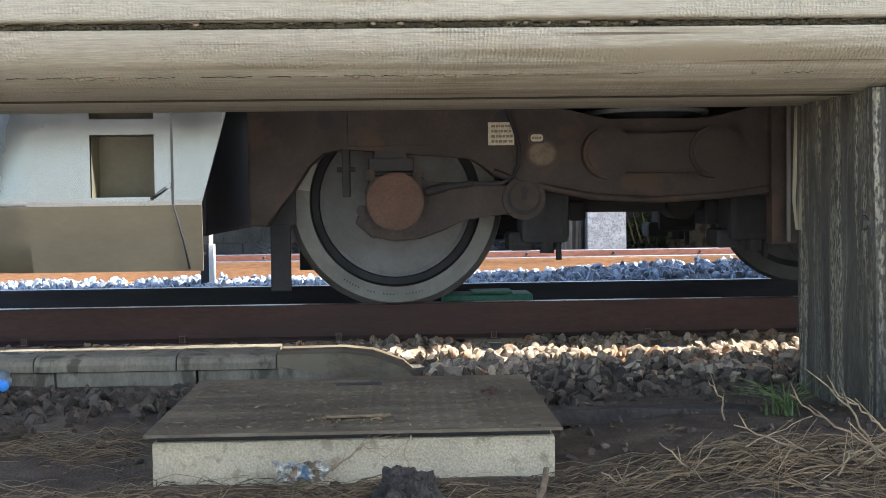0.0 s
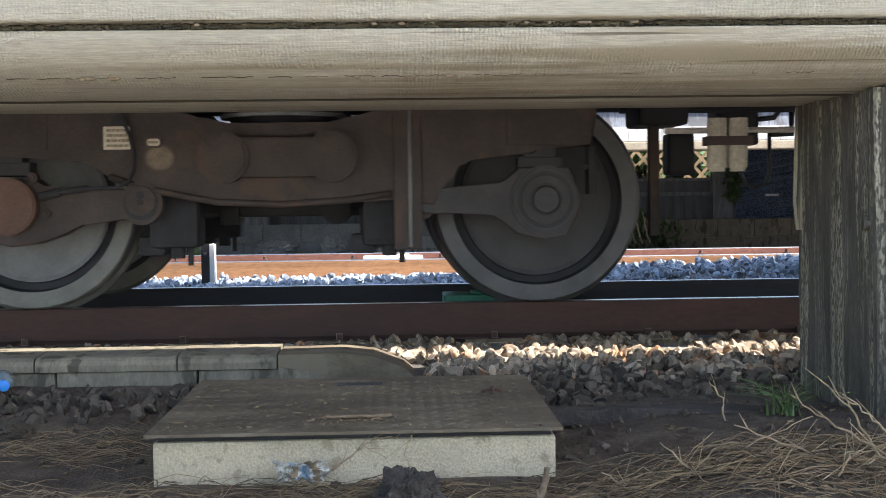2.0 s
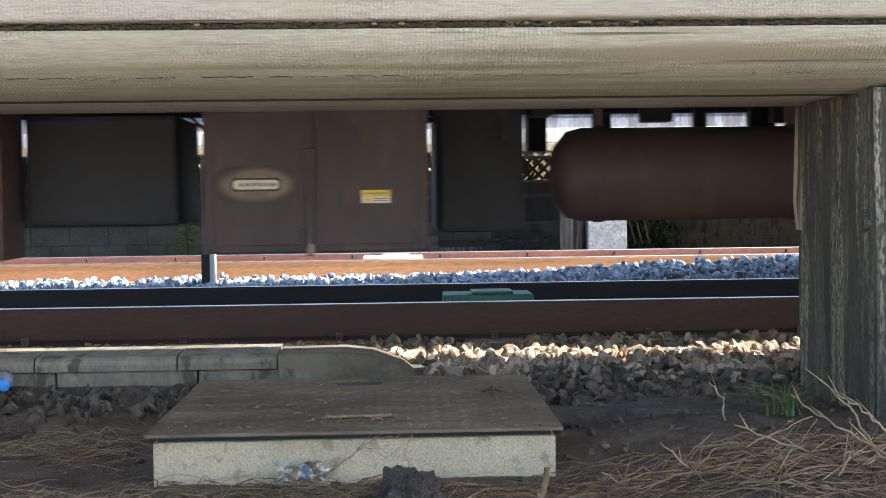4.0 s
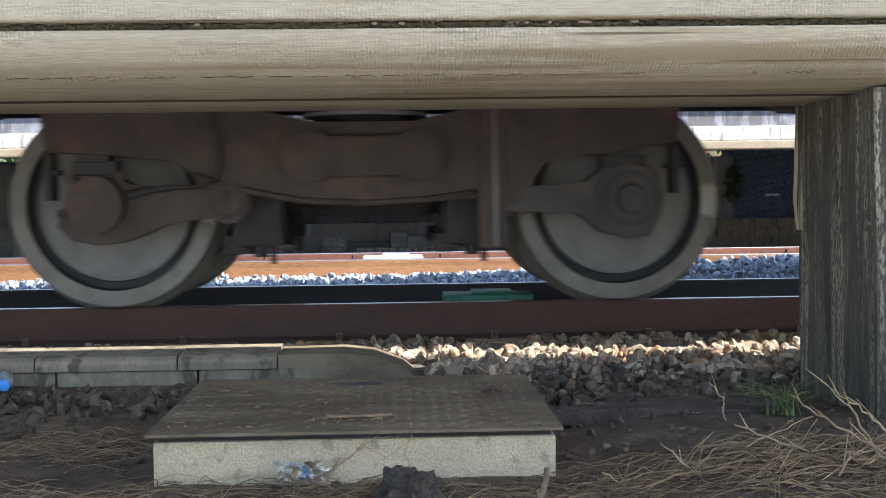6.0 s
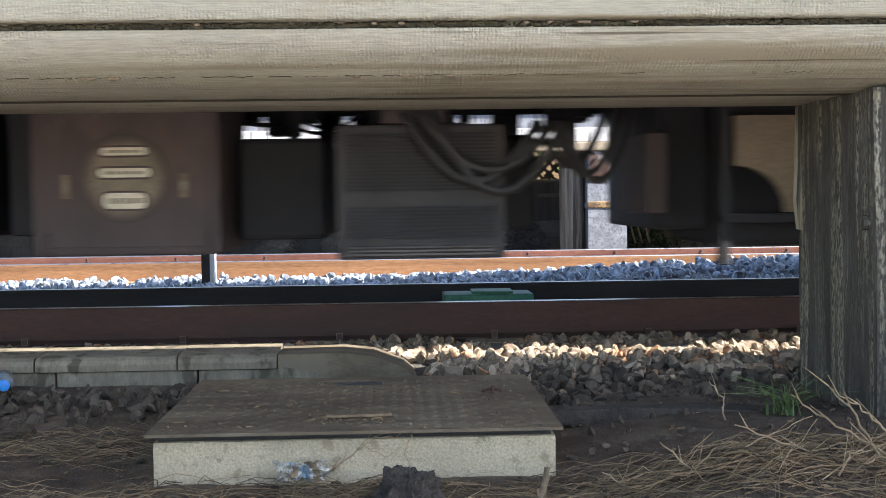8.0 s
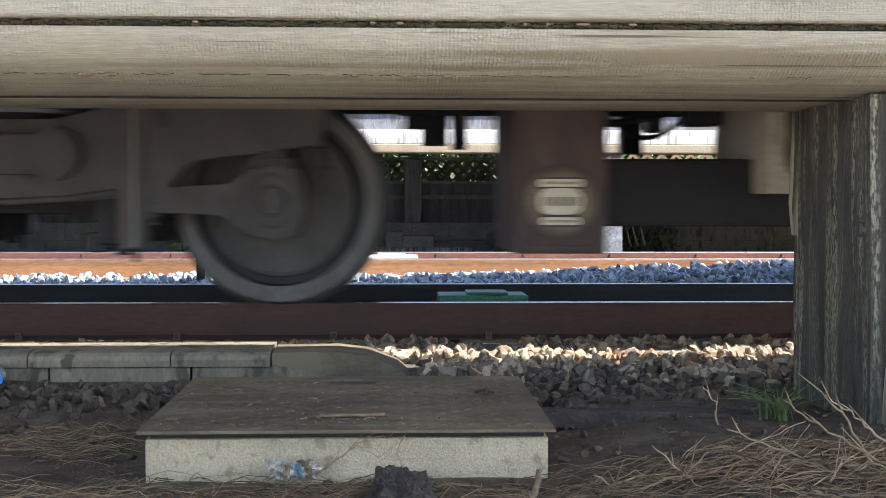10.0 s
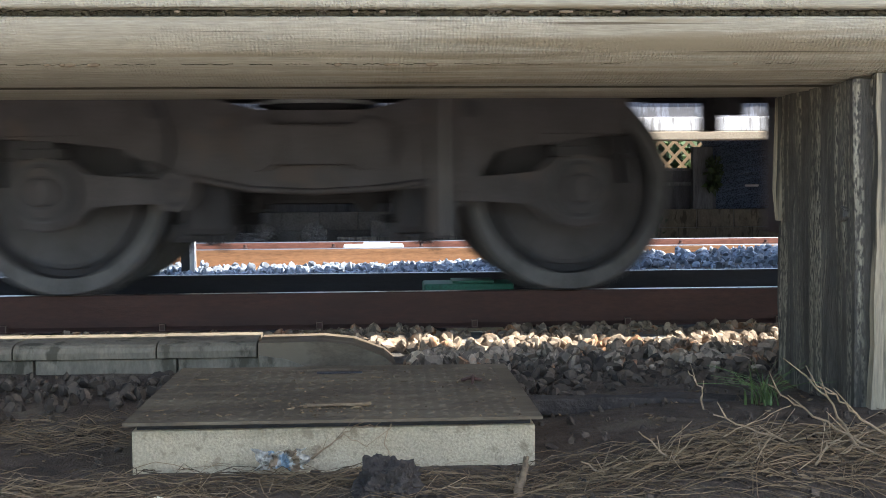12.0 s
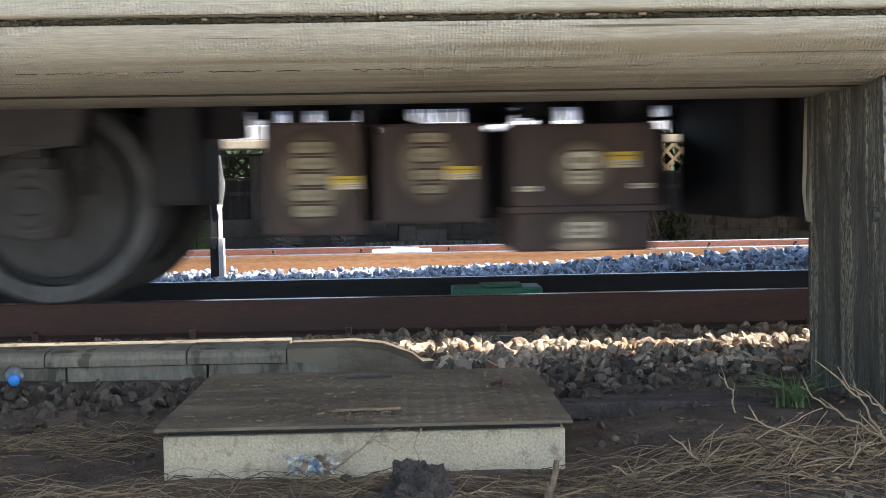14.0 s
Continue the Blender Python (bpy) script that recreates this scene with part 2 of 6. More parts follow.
def deck_material():
    """Weathered painted deck edge with a fine woven relief, long brown streaks and cracks."""
    m = material("deck_paint", (0.43, 0.398, 0.325), 0.85, 0, 0.12, 5, 90, 0.3, 0.003, stain=(0.31, 0.265, 0.19), stain_amount=0.2, stain_scale=3.2, stretch=(0.2, 3, 3))
    t = m.node_tree
    N, L = t.nodes, t.links
    p = N["Principled BSDF"]
    co = N.new("ShaderNodeTexCoord")

    def mapped(scale, turn=0.0):
        q = N.new("ShaderNodeMapping")
        q.inputs["Scale"].default_value = scale
        q.inputs["Rotation"].default_value = (0, 0, turn)
        L.new(co.outputs["Object"], q.inputs[0])
        return q.outputs[0]

    def noise_at(vector, scale, detail=3.0):
        n = N.new("ShaderNodeTexNoise")
        n.inputs["Scale"].default_value, n.inputs["Detail"].default_value = scale, detail
        L.new(vector, n.inputs["Vector"])
        return n.outputs[0]

    def span(value, a, b, c, d):
        r = N.new("ShaderNodeMapRange")
        for k, v in zip((1, 2, 3, 4), (a, b, c, d)):
            r.inputs[k].default_value = v
        L.new(value, r.inputs[0])
        return r.outputs[0]

    def joined(op, a, b):
        q = N.new("ShaderNodeMath")
        q.operation = op
        L.new(a, q.inputs[0])
        L.new(b, q.inputs[1])
        return q.outputs[0]
    # slanting threads, broken into short dashes by a fine grain
    wave = N.new("ShaderNodeTexWave")
    wave.bands_direction = "X"
    wave.inputs["Scale"].default_value = 30
    wave.inputs["Distortion"].default_value = 4.5
    wave.inputs["Detail"].default_value = 3
    wave.inputs["Detail Scale"].default_value = 2.5
    L.new(mapped((1, 0.9, 1.6)), wave.inputs["Vector"])
    dash = span(noise_at(mapped((1, 0.9, 1.6)), 120, 2), 0.3, 0.7, 0.0, 1.0)
    area = span(noise_at(mapped((0.5, 2.5, 2.5)), 4, 3), 0.38, 0.68, 0.12, 1.0)
    thread = joined("MULTIPLY", joined("ADD", joined("MULTIPLY", wave.outputs[1], area), dash), area)
    b = N.new("ShaderNodeBump")
    b.inputs["Strength"].default_value, b.inputs["Distance"].default_value = 0.8, 0.005
    L.new(thread, b.inputs["Height"])
    L.new(N["Bump"].outputs[0], b.inputs["Normal"])
    L.new(b.outputs[0], p.inputs["Normal"])
    base = p.inputs["Base Color"].links[0].from_socket
    mx = N.new("ShaderNodeMix")
    mx.data_type, mx.blend_type = "RGBA", "OVERLAY"
    mx.inputs[0].default_value = 0.22
    L.new(base, mx.inputs[6])
    L.new(span(thread, 0, 1.6, 0.22, 0.8), mx.inputs[7])
    out = mx.outputs[2]
    # brown streaks and thin dark cracks along the boards
    for scale, lo, hi, col in (((0.3, 16, 16), 0.54, 0.72, (0.3, 0.255, 0.18, 1)), ((0.7, 55, 55), 0.635, 0.69, (0.10, 0.078, 0.05, 1))):
        mc = N.new("ShaderNodeMix")
        mc.data_type = "RGBA"
        L.new(span(noise_at(mapped(scale), 1.6, 5), lo, hi, 0, 0.85), mc.inputs[0])
        L.new(out, mc.inputs[6])
        mc.inputs[7].default_value = col
        out = mc.outputs[2]
    L.new(out, p.inputs["Base Color"])
    return m


M["deck"] = deck_material()


def timber_material():
    """Black-stained timber with grey-green lichen in speckled upright streaks."""
    m = material("timber_black", (0.086, 0.079, 0.067), 0.9, 0, 0.45, 6, 60, 0.9, 0.01, stretch=(3, 3, 0.5))
    t = m.node_tree
    N, L = t.nodes, t.links
    p = N["Principled BSDF"]
    co = N.new("ShaderNodeTexCoord")
    outs = []
    for scale, size, lo, hi in (((14, 14, 0.5), 1.9, 0.46, 0.62), ((1, 1, 0.35), 130, 0.43, 0.57)):
        q = N.new("ShaderNodeMapping")
        q.inputs["Scale"].default_value = scale
        L.new(co.outputs["Object"], q.inputs[0])
        n = N.new("ShaderNodeTexNoise")
        n.inputs["Scale"].default_value, n.inputs["Detail"].default_value = size, 4
        L.new(q.outputs[0], n.inputs["Vector"])
        r = N.new("ShaderNodeMapRange")
        r.inputs[1].default_value, r.inputs[2].default_value = lo, hi
        L.new(n.outputs[0], r.inputs[0])
        outs.append(r.outputs[0])
    mul = N.new("ShaderNodeMath")
    mul.operation = "MULTIPLY"
    L.new(outs[0], mul.inputs[0])
    L.new(outs[1], mul.inputs[1])
    mc = N.new("ShaderNodeMix")
    mc.data_type = "RGBA"
    L.new(mul.outputs[0], mc.inputs[0])
    L.new(p.inputs["Base Color"].links[0].from_socket, mc.inputs[6])
    mc.inputs[7].default_value = (0.34, 0.31, 0.235, 1)
    L.new(mc.outputs[2], p.inputs["Base Color"])
    return m


M["timber_black"] = timber_material()

# ---- mesh tools ----


def finish(name, bm, mats, parent=None, smooth=False):
    me = bpy.data.meshes.new(name)
    bmesh.ops.recalc_face_normals(bm, faces=bm.faces)
    if smooth:
        for f in bm.faces:
            f.smooth = True
    bm.to_mesh(me)
    bm.free()
    for k in ([mats] if isinstance(mats, str) else mats):
        me.materials.append(M[k])
    ob = new(name, me)
    ob.parent = parent
    return ob


def part(name, bm, mats, parent, label="", smooth=False):
    ob = finish(name, bm, mats, parent, smooth)
    return tagged(ob, label) if label else ob


def thing(name, x, y, z, label, category, group=""):
    ob = new(name)
    ob.empty_display_size = 0.2
    ob.location = (x, y, z)
    return tagged(ob, label, category, group)


def box(bm, x0, x1, y0, y1, z0, z1, mat=0, bevel=0.0):
    r = bmesh.ops.create_cube(bm, size=1, matrix=Matrix.Translation(((x0 + x1) / 2, (y0 + y1) / 2, (z0 + z1) / 2)) @ Matrix.Diagonal((x1 - x0, y1 - y0, z1 - z0, 1)))
    fs = {f for v in r["verts"] for f in v.link_faces}
    if bevel:
        es = list({e for v in r["verts"] for e in v.link_edges})
        fs |= set(bmesh.ops.bevel(bm, geom=es, offset=bevel, segments=2, profile=0.6, affect="EDGES")["faces"])
    for f in fs:
        if f.is_valid:
            f.material_index = mat
    return bm


def cyl(bm, p, q, r, mat=0, seg=16, r2=None):
    p, q = Vector(p), Vector(q)
    d = q - p
    m = Matrix.Translation((p + q) / 2) @ d.to_track_quat("Z", "Y").to_matrix().to_4x4()
    g = bmesh.ops.create_cone(bm, cap_ends=True, segments=seg, radius1=r, radius2=r if r2 is None else r2, depth=d.length, matrix=m)
    for f in {f for v in g["verts"] for f in v.link_faces}:
        f.material_index = mat
    return bm


def prism(bm, pts, y0, y1, mat=0):
    """An outline in x and z, drawn out from y0 to y1."""
    a = [bm.verts.new((x, y0, z)) for x, z in pts]
    b = [bm.verts.new((x, y1, z)) for x, z in pts]
    fs = [bm.faces.new(a), bm.faces.new(b[::-1])]
    n = len(pts)
    for i in range(n):
        fs.append(bm.faces.new((a[i], b[i], b[(i + 1) % n], a[(i + 1) % n])))
    for f in fs:
        f.material_index = mat
    return bm


def bar(bm, pts, x0, x1, mat=0):
    """An outline in y and z, drawn out from x0 to x1."""
    a = [bm.verts.new((x0, y, z)) for y, z in pts]
    b = [bm.verts.new((x1, y, z)) for y, z in pts]
    fs = [bm.faces.new(a), bm.faces.new(b[::-1])]
    n = len(pts)
    for i in range(n):
        fs.append(bm.faces.new((a[i], b[i], b[(i + 1) % n], a[(i + 1) % n])))
    for f in fs:
        f.material_index = mat
    return bm


def tube(bm, pts, r, mat=0, seg=7, taper=1.0):
    pts = [Vector(p) for p in pts]
    rings = []
    n = len(pts)
    for i, p in enumerate(pts):
        d = (pts[min(i + 1, n - 1)] - pts[max(i - 1, 0)]).normalized()
        a = d.orthogonal().normalized()
        b = d.cross(a)
        rr = r * (1 + (taper - 1) * i / (n - 1))
        rings.append([bm.verts.new(p + (a * math.cos(2 * math.pi * k / seg) + b * math.sin(2 * math.pi * k / seg)) * rr) for k in range(seg)])
    for u, v in zip(rings, rings[1:]):
        # join each vertex to the nearest of the next ring, so that the tube does not twist
        off = min(range(seg), key=lambda k: (v[k].co - pts[rings.index(v)] - u[0].co + pts[rings.index(u)]).length)
        for k in range(seg):
            f = bm.faces.new((u[k], u[(k + 1) % seg], v[(k + 1 + off) % seg], v[(k + off) % seg]))
            f.material_index, f.smooth = mat, True
        v[:] = v[off:] + v[:off]
    for ring in (rings[0], rings[-1]):
        f = bm.faces.new(ring)
        f.material_index = mat
    return bm


def curve(a, b, sag, n=9):
    """Points from a to b that hang by sag."""
    a, b = Vector(a), Vector(b)
    return [a.lerp(b, i / (n - 1)) - Vector((0, 0, sag * 4 * (i / (n - 1)) * (1 - i / (n - 1)))) for i in range(n)]


def lathe(bm, prof, seg, mats, marks=()):
    """Turns (radius, y) round the y axis; mats: material of each ring; marks: (ring, from, to, material) in degrees."""
    rings = []
    for r, y in prof:
        rings.append([bm.verts.new((r * math.cos(2 * math.pi * k / seg), y, r * math.sin(2 * math.pi * k / seg))) for k in range(seg)] if r > 1e-6 else [bm.verts.new((0, y, 0))])
    for i, (u, v) in enumerate(zip(rings, rings[1:])):
        for k in range(seg):
            k2 = (k + 1) % seg
            vs = [u[k % len(u)], u[k2 % len(u)], v[k2 % len(v)], v[k % len(v)]]
            f = bm.faces.new([w for j, w in enumerate(vs) if w not in vs[:j]])
            f.material_index = mats[i]
            f.smooth = True
            for ring, a0, a1, mm in marks:
                if ring == i and a0 <= k * 360 / seg < a1:
                    f.material_index = mm
    return bm


def stone_shapes(count, rng):
    """Angular broken stones of unit size, as vertex arrays on one face list."""
    bm = bmesh.new()
    bmesh.ops.create_icosphere(bm, subdivisions=2, radius=1)
    bm.verts.ensure_lookup_table()
    base = np.array([v.co[:] for v in bm.verts])
    faces = np.array([[v.index for v in f.verts] for f in bm.faces])
    bm.free()
    out = []
    for _ in range(count):
        v = base.copy()
        for _ in range(10):
            n = rng.normal(size=3)
            n /= np.linalg.norm(n)
            d = rng.uniform(0.4, 0.8)
            over = v @ n - d
            v -= np.outer(np.clip(over, 0, None), n)
        v *= rng.uniform(0.75, 1.15, 3) * (1.2, 1.0, 0.72)
        out.append(v)
    return out, faces


def scatter_stones(name, mats, places, rng, label, category):
    """places: (x, y, z, size, material index) rows, joined into one mesh."""
    shapes, faces = stone_shapes(24, rng)
    V, Fc, mi = [], [], []
    for i, (x, y, z, s, k) in enumerate(places):
        v = shapes[i % 24]
        q = Euler(rng.uniform(0, 6.28, 3)).to_matrix()
        V.append((v * s) @ np.array(q).T + (x, y, z))
        Fc.append(faces + i * len(v))
        mi.append(np.full(len(faces), int(k)))
    V, Fc, mi = np.concatenate(V), np.concatenate(Fc), np.concatenate(mi)
    me = bpy.data.meshes.new(name)
    me.from_pydata(V.tolist(), [], Fc.tolist())
    for k in mats:
        me.materials.append(M[k])
    me.polygons.foreach_set("material_index", mi.astype(np.int32))
    me.polygons.foreach_set("use_smooth", np.ones(len(mi), dtype=bool))
    me.update()
    me.set_sharp_from_angle(angle=radians(16))
    return tagged(new(name, me), label, category, kind="stuff")

# ---- ground, tracks and platforms ----


def mound(x):
    return float(np.interp(x, [-9, -0.6, 0.74, 2.64, 6, 12], [-0.125, -0.115, -0.065, 0.012, 0.05, 0.03]))


def ground_z(x, y):
    n = (0.012 if y > -1.3 else 0.022) * noise.noise((x * 2.6, y * 4, 0.3)) + 0.006 * noise.noise((x * 7, y * 7, 1.3))
    right = min(1, max(0, (x - 0.42) / 0.4))
    front = -0.262 + right * 0.065
    if right > 0:
        front += 0.035 * right * math.exp(-((y + 2.25) / 0.22) ** 2)
    rows = [(-8, -0.30), (-3.2, -0.29), (-2.0, front), (-0.95, -0.25 + 0.04 * right), (-0.78, -0.215), (-0.45, -0.185), (1.2, -0.2), (1.7, -0.19),
            (2.35, mound(x) - 0.05), (3.2, mound(x) - 0.035), (3.55, -0.15), (5.2, -0.2), (5.6, -0.14), (9, -0.12), (20, 0.1)]
    return float(np.interp(y, [r[0] for r in rows], [r[1] for r in rows])) + n


def ground():
    xs = [-1500, -300, -60, -20, -8] + [-4 + 0.08 * i for i in range(113)] + [8, 20, 60, 300, 1500]
    ys = [-1500, -300, -60, -15, -6] + [-3.6 + 0.06 * i for i in range(160)] + [8, 12, 20, 60, 300, 1500]
    V = [(x, y, ground_z(x, y)) for y in ys for x in xs]
    n = len(xs)
    F = [(j * n + i, j * n + i + 1, (j + 1) * n + i + 1, (j + 1) * n + i) for j in range(len(ys) - 1) for i in range(n - 1)]
    me = bpy.data.meshes.new("ground")
    me.from_pydata(V, [], F)
    me.materials.append(M["soil"])
    me.materials.append(M["gravel_bed"])
    for p in me.polygons:
        p.use_smooth = True
        p.material_index = 1 if -0.7 < p.center.y < 5.4 else 0
    return tagged(new("ground", me), "dark trodden soil and gravel bed under the tracks", "ground", kind="structure")


ground()

RAIL_HEAD = [(0.03, -0.05), (0.0325, -0.02), (0.0325, -0.006), (0.028, -0.001), (0, 0), (-0.028, -0.001), (-0.0325, -0.006), (-0.0325, -0.02), (-0.03, -0.05)]
RAIL_WEB = [(0.0298, -0.0495), (0.0296, -0.09), (0.03, -0.135), (0.064, -0.147), (0.064, -0.153), (-0.064, -0.153), (-0.064, -0.147), (-0.03, -0.135), (-0.0296, -0.09), (-0.0298, -0.0495)]


def rail(y, side, label):
    r = thing("rail", 0, y, 0, label, "rail", "rails")
    bm = bmesh.new()
    bar(bm, RAIL_HEAD, -70, 70)
    for f in bm.faces:
        c = f.calc_center_median()
        if c.z > (-0.0009 if y < 2 else -0.0045) and abs(c.x) < 60:
            f.material_index = 1
    part("rail_head", bm, [side, "rail_steel"], r)
    part("rail_web", bar(bmesh.new(), RAIL_WEB, -70, 70), side, r)
    return r


# Rail colours carry the light: dark for shade, orange for sun.
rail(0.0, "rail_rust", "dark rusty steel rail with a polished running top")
rail(1.13, "rail_dark", "worn steel rail coloured nearly black for shade, with a polished running top")
rail(3.8, "rail_rust_light", "rusty steel rail on the second track, coloured sunlit orange")
far_rail = rail(4.93, "rail_rust_mid", "rusty steel rail on the second track, coloured red-brown for shade")

for i in range(-7, 9):
    bm = bmesh.new()
    box(bm, 1.08 + 0.72 * i - 0.02, 1.08 + 0.72 * i + 0.02, -0.085, -0.034, -0.15, -0.04, 0, 0.006)
    cyl(bm, (1.08 + 0.72 * i, -0.06, -0.042), (1.08 + 0.72 * i, -0.06, -0.018), 0.014, 0, 8)
    part("rail_anchor", bm, "rail_rust", far_rail, "dark bolted rail anchor")


def sleeper():
    s = thing("sleeper", 0, 0.565, 0, "concrete sleeper sunk in ballast with rail clips", "sleeper", "sleepers")
    part("beam", box(bmesh.new(), -0.11, 0.11, -1.0, 1.0, -0.33, -0.158, bevel=0.02), "concrete_dark", s)
    for y in (-0.565, 0.565):
        for d in (-1, 1):
            bm = bmesh.new()
            box(bm, -0.03, 0.03, y + d * 0.055 - 0.025, y + d * 0.055 + 0.025, -0.157, -0.146, 0, 0.003)
            box(bm, -0.013, 0.013, y + d * 0.075 - 0.013, y + d * 0.075 + 0.013, -0.148, -0.118, 1, 0.003)
            part("rail_clip", bm, ["rail_rust", "bolt_worn"], s, "rusty bolted rail clip")
        part("rail_pad", box(bmesh.new(), -0.12, 0.12, y - 0.19, y + 0.12, -0.158, -0.1535, bevel=0.001), "concrete", s)
    return s


first = sleeper()
first.location.x = 0.405
for i in range(-9, 13):
    if i:
        copy_thing(first, pose(0.405 + 0.65 * i, 0.565, 0))
for i in range(-9, 13):
    copy_thing(first, pose(0.1 + 0.65 * i, 4.365, 0))


def gravel():
    rng = np.random.default_rng(4)
    rows = []
    # shoulder beside the near rail: clean stones, then dirty, shade-darkened ones towards the path
    for i in range(3700):
        x, y = rng.uniform(-0.15, 2.6), rng.uniform(-1.42, -0.07)
        if y < -0.95 and rng.random() < (-(y + 0.95)) * 1.5:
            continue
        if x < 0.12 and y < -0.5 - 0.5 * x:
            continue
        if abs(x - 0.405) < 0.13 and y > -0.2:
            continue
        z = -0.182 - 0.075 * max(0, -y - 0.55) + rng.uniform(-0.012, 0.028)
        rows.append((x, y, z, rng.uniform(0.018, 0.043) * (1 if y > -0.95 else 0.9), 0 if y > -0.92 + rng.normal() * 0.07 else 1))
    for i in range(1500):
        x, y = rng.uniform(-3.2, 0.2), rng.uniform(-0.5, -0.07)
        rows.append((x, y, -0.185 + rng.uniform(-0.015, 0.02), rng.uniform(0.018, 0.038), 0))
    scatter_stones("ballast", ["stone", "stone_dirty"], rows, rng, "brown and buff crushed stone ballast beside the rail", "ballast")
    rows = []
    for i in range(330):
        x, y = rng.uniform(-2.2, -0.5), -0.9 - abs(rng.normal()) * 0.28
        if y < -1.55:
            continue
        rows.append((x, y, ground_z(x, y) + 0.004 + 0.035 * max(0, 1 + (y + 0.9) * 2.2) + rng.uniform(-0.018, 0.006), rng.uniform(0.009, 0.036), 0))
    for i in range(420):
        x, y = rng.uniform(-1.5, 2.2), rng.uniform(-2.6, -1.4)
        if -0.66 < x < 0.45 and y > -2.2:
            continue
        rows.append((x, y, ground_z(x, y) + 0.004, rng.uniform(0.005, 0.02), 0))
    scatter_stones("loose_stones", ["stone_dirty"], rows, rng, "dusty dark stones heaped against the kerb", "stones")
    rows = []
    for i in range(6200):
        x, y = rng.uniform(-3.6, 5.5), rng.uniform(1.5, 3.7)
        z = ground_z(x, y) + rng.uniform(0.0, 0.032)
        rows.append((x, y, z, rng.uniform(0.024, 0.044), 0))
    for i in range(700):
        x, y = rng.uniform(-3.6, 5.5), rng.uniform(3.95, 5.2)
        rows.append((x, y, -0.18 + rng.uniform(-0.01, 0.02), rng.uniform(0.024, 0.044), 0))
    scatter_stones("ballast", ["stone_grey"], rows, rng, "grey crushed stone ballast heaped between the tracks", "ballast")


gravel()


def near_platform():
    p = thing("platform_deck", 0, -1.7, 0.73, "pale weathered platform deck edge seen from below", "platform")
    p["kind"] = "structure"
    u = 0.731
    def put(name, pts, label=""):
        bm = bmesh.new()
        bar(bm, [(y + 1.7, z - 0.73) for y, z in pts], -14, 14)
        es = [e for e in bm.edges if abs(e.verts[0].co.x - e.verts[1].co.x) > 1]
        bmesh.ops.bevel(bm, geom=es, offset=0.004, segments=2, profile=0.5, affect="EDGES")
        ob = part(name, bm, "deck", p, label, smooth=True)
        ob.data.set_sharp_from_angle(angle=radians(32))
        return ob
    # Unseen plank tops raised to narrow the sunlit strip on the ballast.
    put("edge_plank", [(-1.15, u), (-1.15, 1.32), (-1.585, 1.32), (-1.585, u + 0.001)])
    put("main_plank", [(-1.637, u), (-1.637, 1.32), (-2.0, 1.32), (-2.0, 0.882), (-2.036, 0.877), (-2.03, 0.858), (-2.005, 0.823), (-1.965, 0.792), (-1.915, 0.77), (-1.85, 0.751), (-1.77, 0.737), (-1.70, 0.7315)])
    put("top_plank", [(-2.002, 0.897), (-2.002, 1.06), (-2.06, 1.06), (-2.055, 0.903), (-2.045, 0.897)])
    # Dark strip added in the open joint to give the gap its shade.
    part("joint_filler", box(bmesh.new(), -14, 14, 0.066, 0.118, -0.0005, 0.06), "moss", p, "dark strip added as the shade in the joint")
    # crumbling filler in the joint under the upper plank, and lumps of paint that hang from edges
    rng = random.Random(5)
    bm = bmesh.new()
    for i in range(1500):
        x = rng.uniform(-1.7, 1.9)
        r = rng.uniform(0.003, 0.008)
        m = Matrix.Translation((x, -0.312 + rng.uniform(-0.008, 0.006), 0.157 + rng.uniform(-0.005, 0.005))) @ Matrix.Diagonal((rng.uniform(0.9, 2.2), 1, rng.uniform(0.6, 1.1), 1))
        bmesh.ops.create_icosphere(bm, subdivisions=1, radius=r, matrix=m)
    ob = part("joint_filler", bm, "moss", p, "dark mossy crumbs packed in the joint")
    ob["kind"] = "stuff"
    bm = bmesh.new()
    for px in (-0.86, -0.82, -0.8, -0.74, -0.1, 0.03, 0.05, 0.15, 0.97):
        m = Matrix.Translation((px, -0.215, 0.037)) @ Matrix.Diagonal((rng.uniform(1.5, 3), 0.8, 0.8, 1))
        bmesh.ops.create_icosphere(bm, subdivisions=2, radius=rng.uniform(0.004, 0.007), matrix=m)
    for px, w in ((0.49, 2.5), (0.02, 1.2), (-0.05, 1), (0.34, 0.8), (0.4, 0.8), (0.62, 1.5), (-0.5, 1)):
        m = Matrix.Translation((px, -0.345, 0.158)) @ Matrix.Diagonal((w * 1.3, 0.8, 0.7, 1))
        bmesh.ops.create_icosphere(bm, subdivisions=2, radius=0.006, matrix=m)
    # Thin dark tubes draw the shadow line along the curved edge.
    crack = bmesh.new()
    x = -1.75
    while x < 1.6:
        w = rng.uniform(0.03, 0.2)
        n = max(3, int(w / 0.012))
        tube(crack, [(x + w * k / n, -0.215 + rng.uniform(-0.003, 0.003), 0.0375 + rng.uniform(-0.0015, 0.0025)) for k in range(n + 1)], rng.uniform(0.0004, 0.0011), 0, 5)
        x += w + rng.uniform(0.01, 0.25) * (0.4 if x < 0 else 1.6)
    part("paint_crack", crack, "moss", p, "broken dark line drawn for the shadow along the curved edge")
    part("paint_drip", bm, "plate_halo", p, "hanging lumps of old paint", smooth=True)
    return p


near_platform()


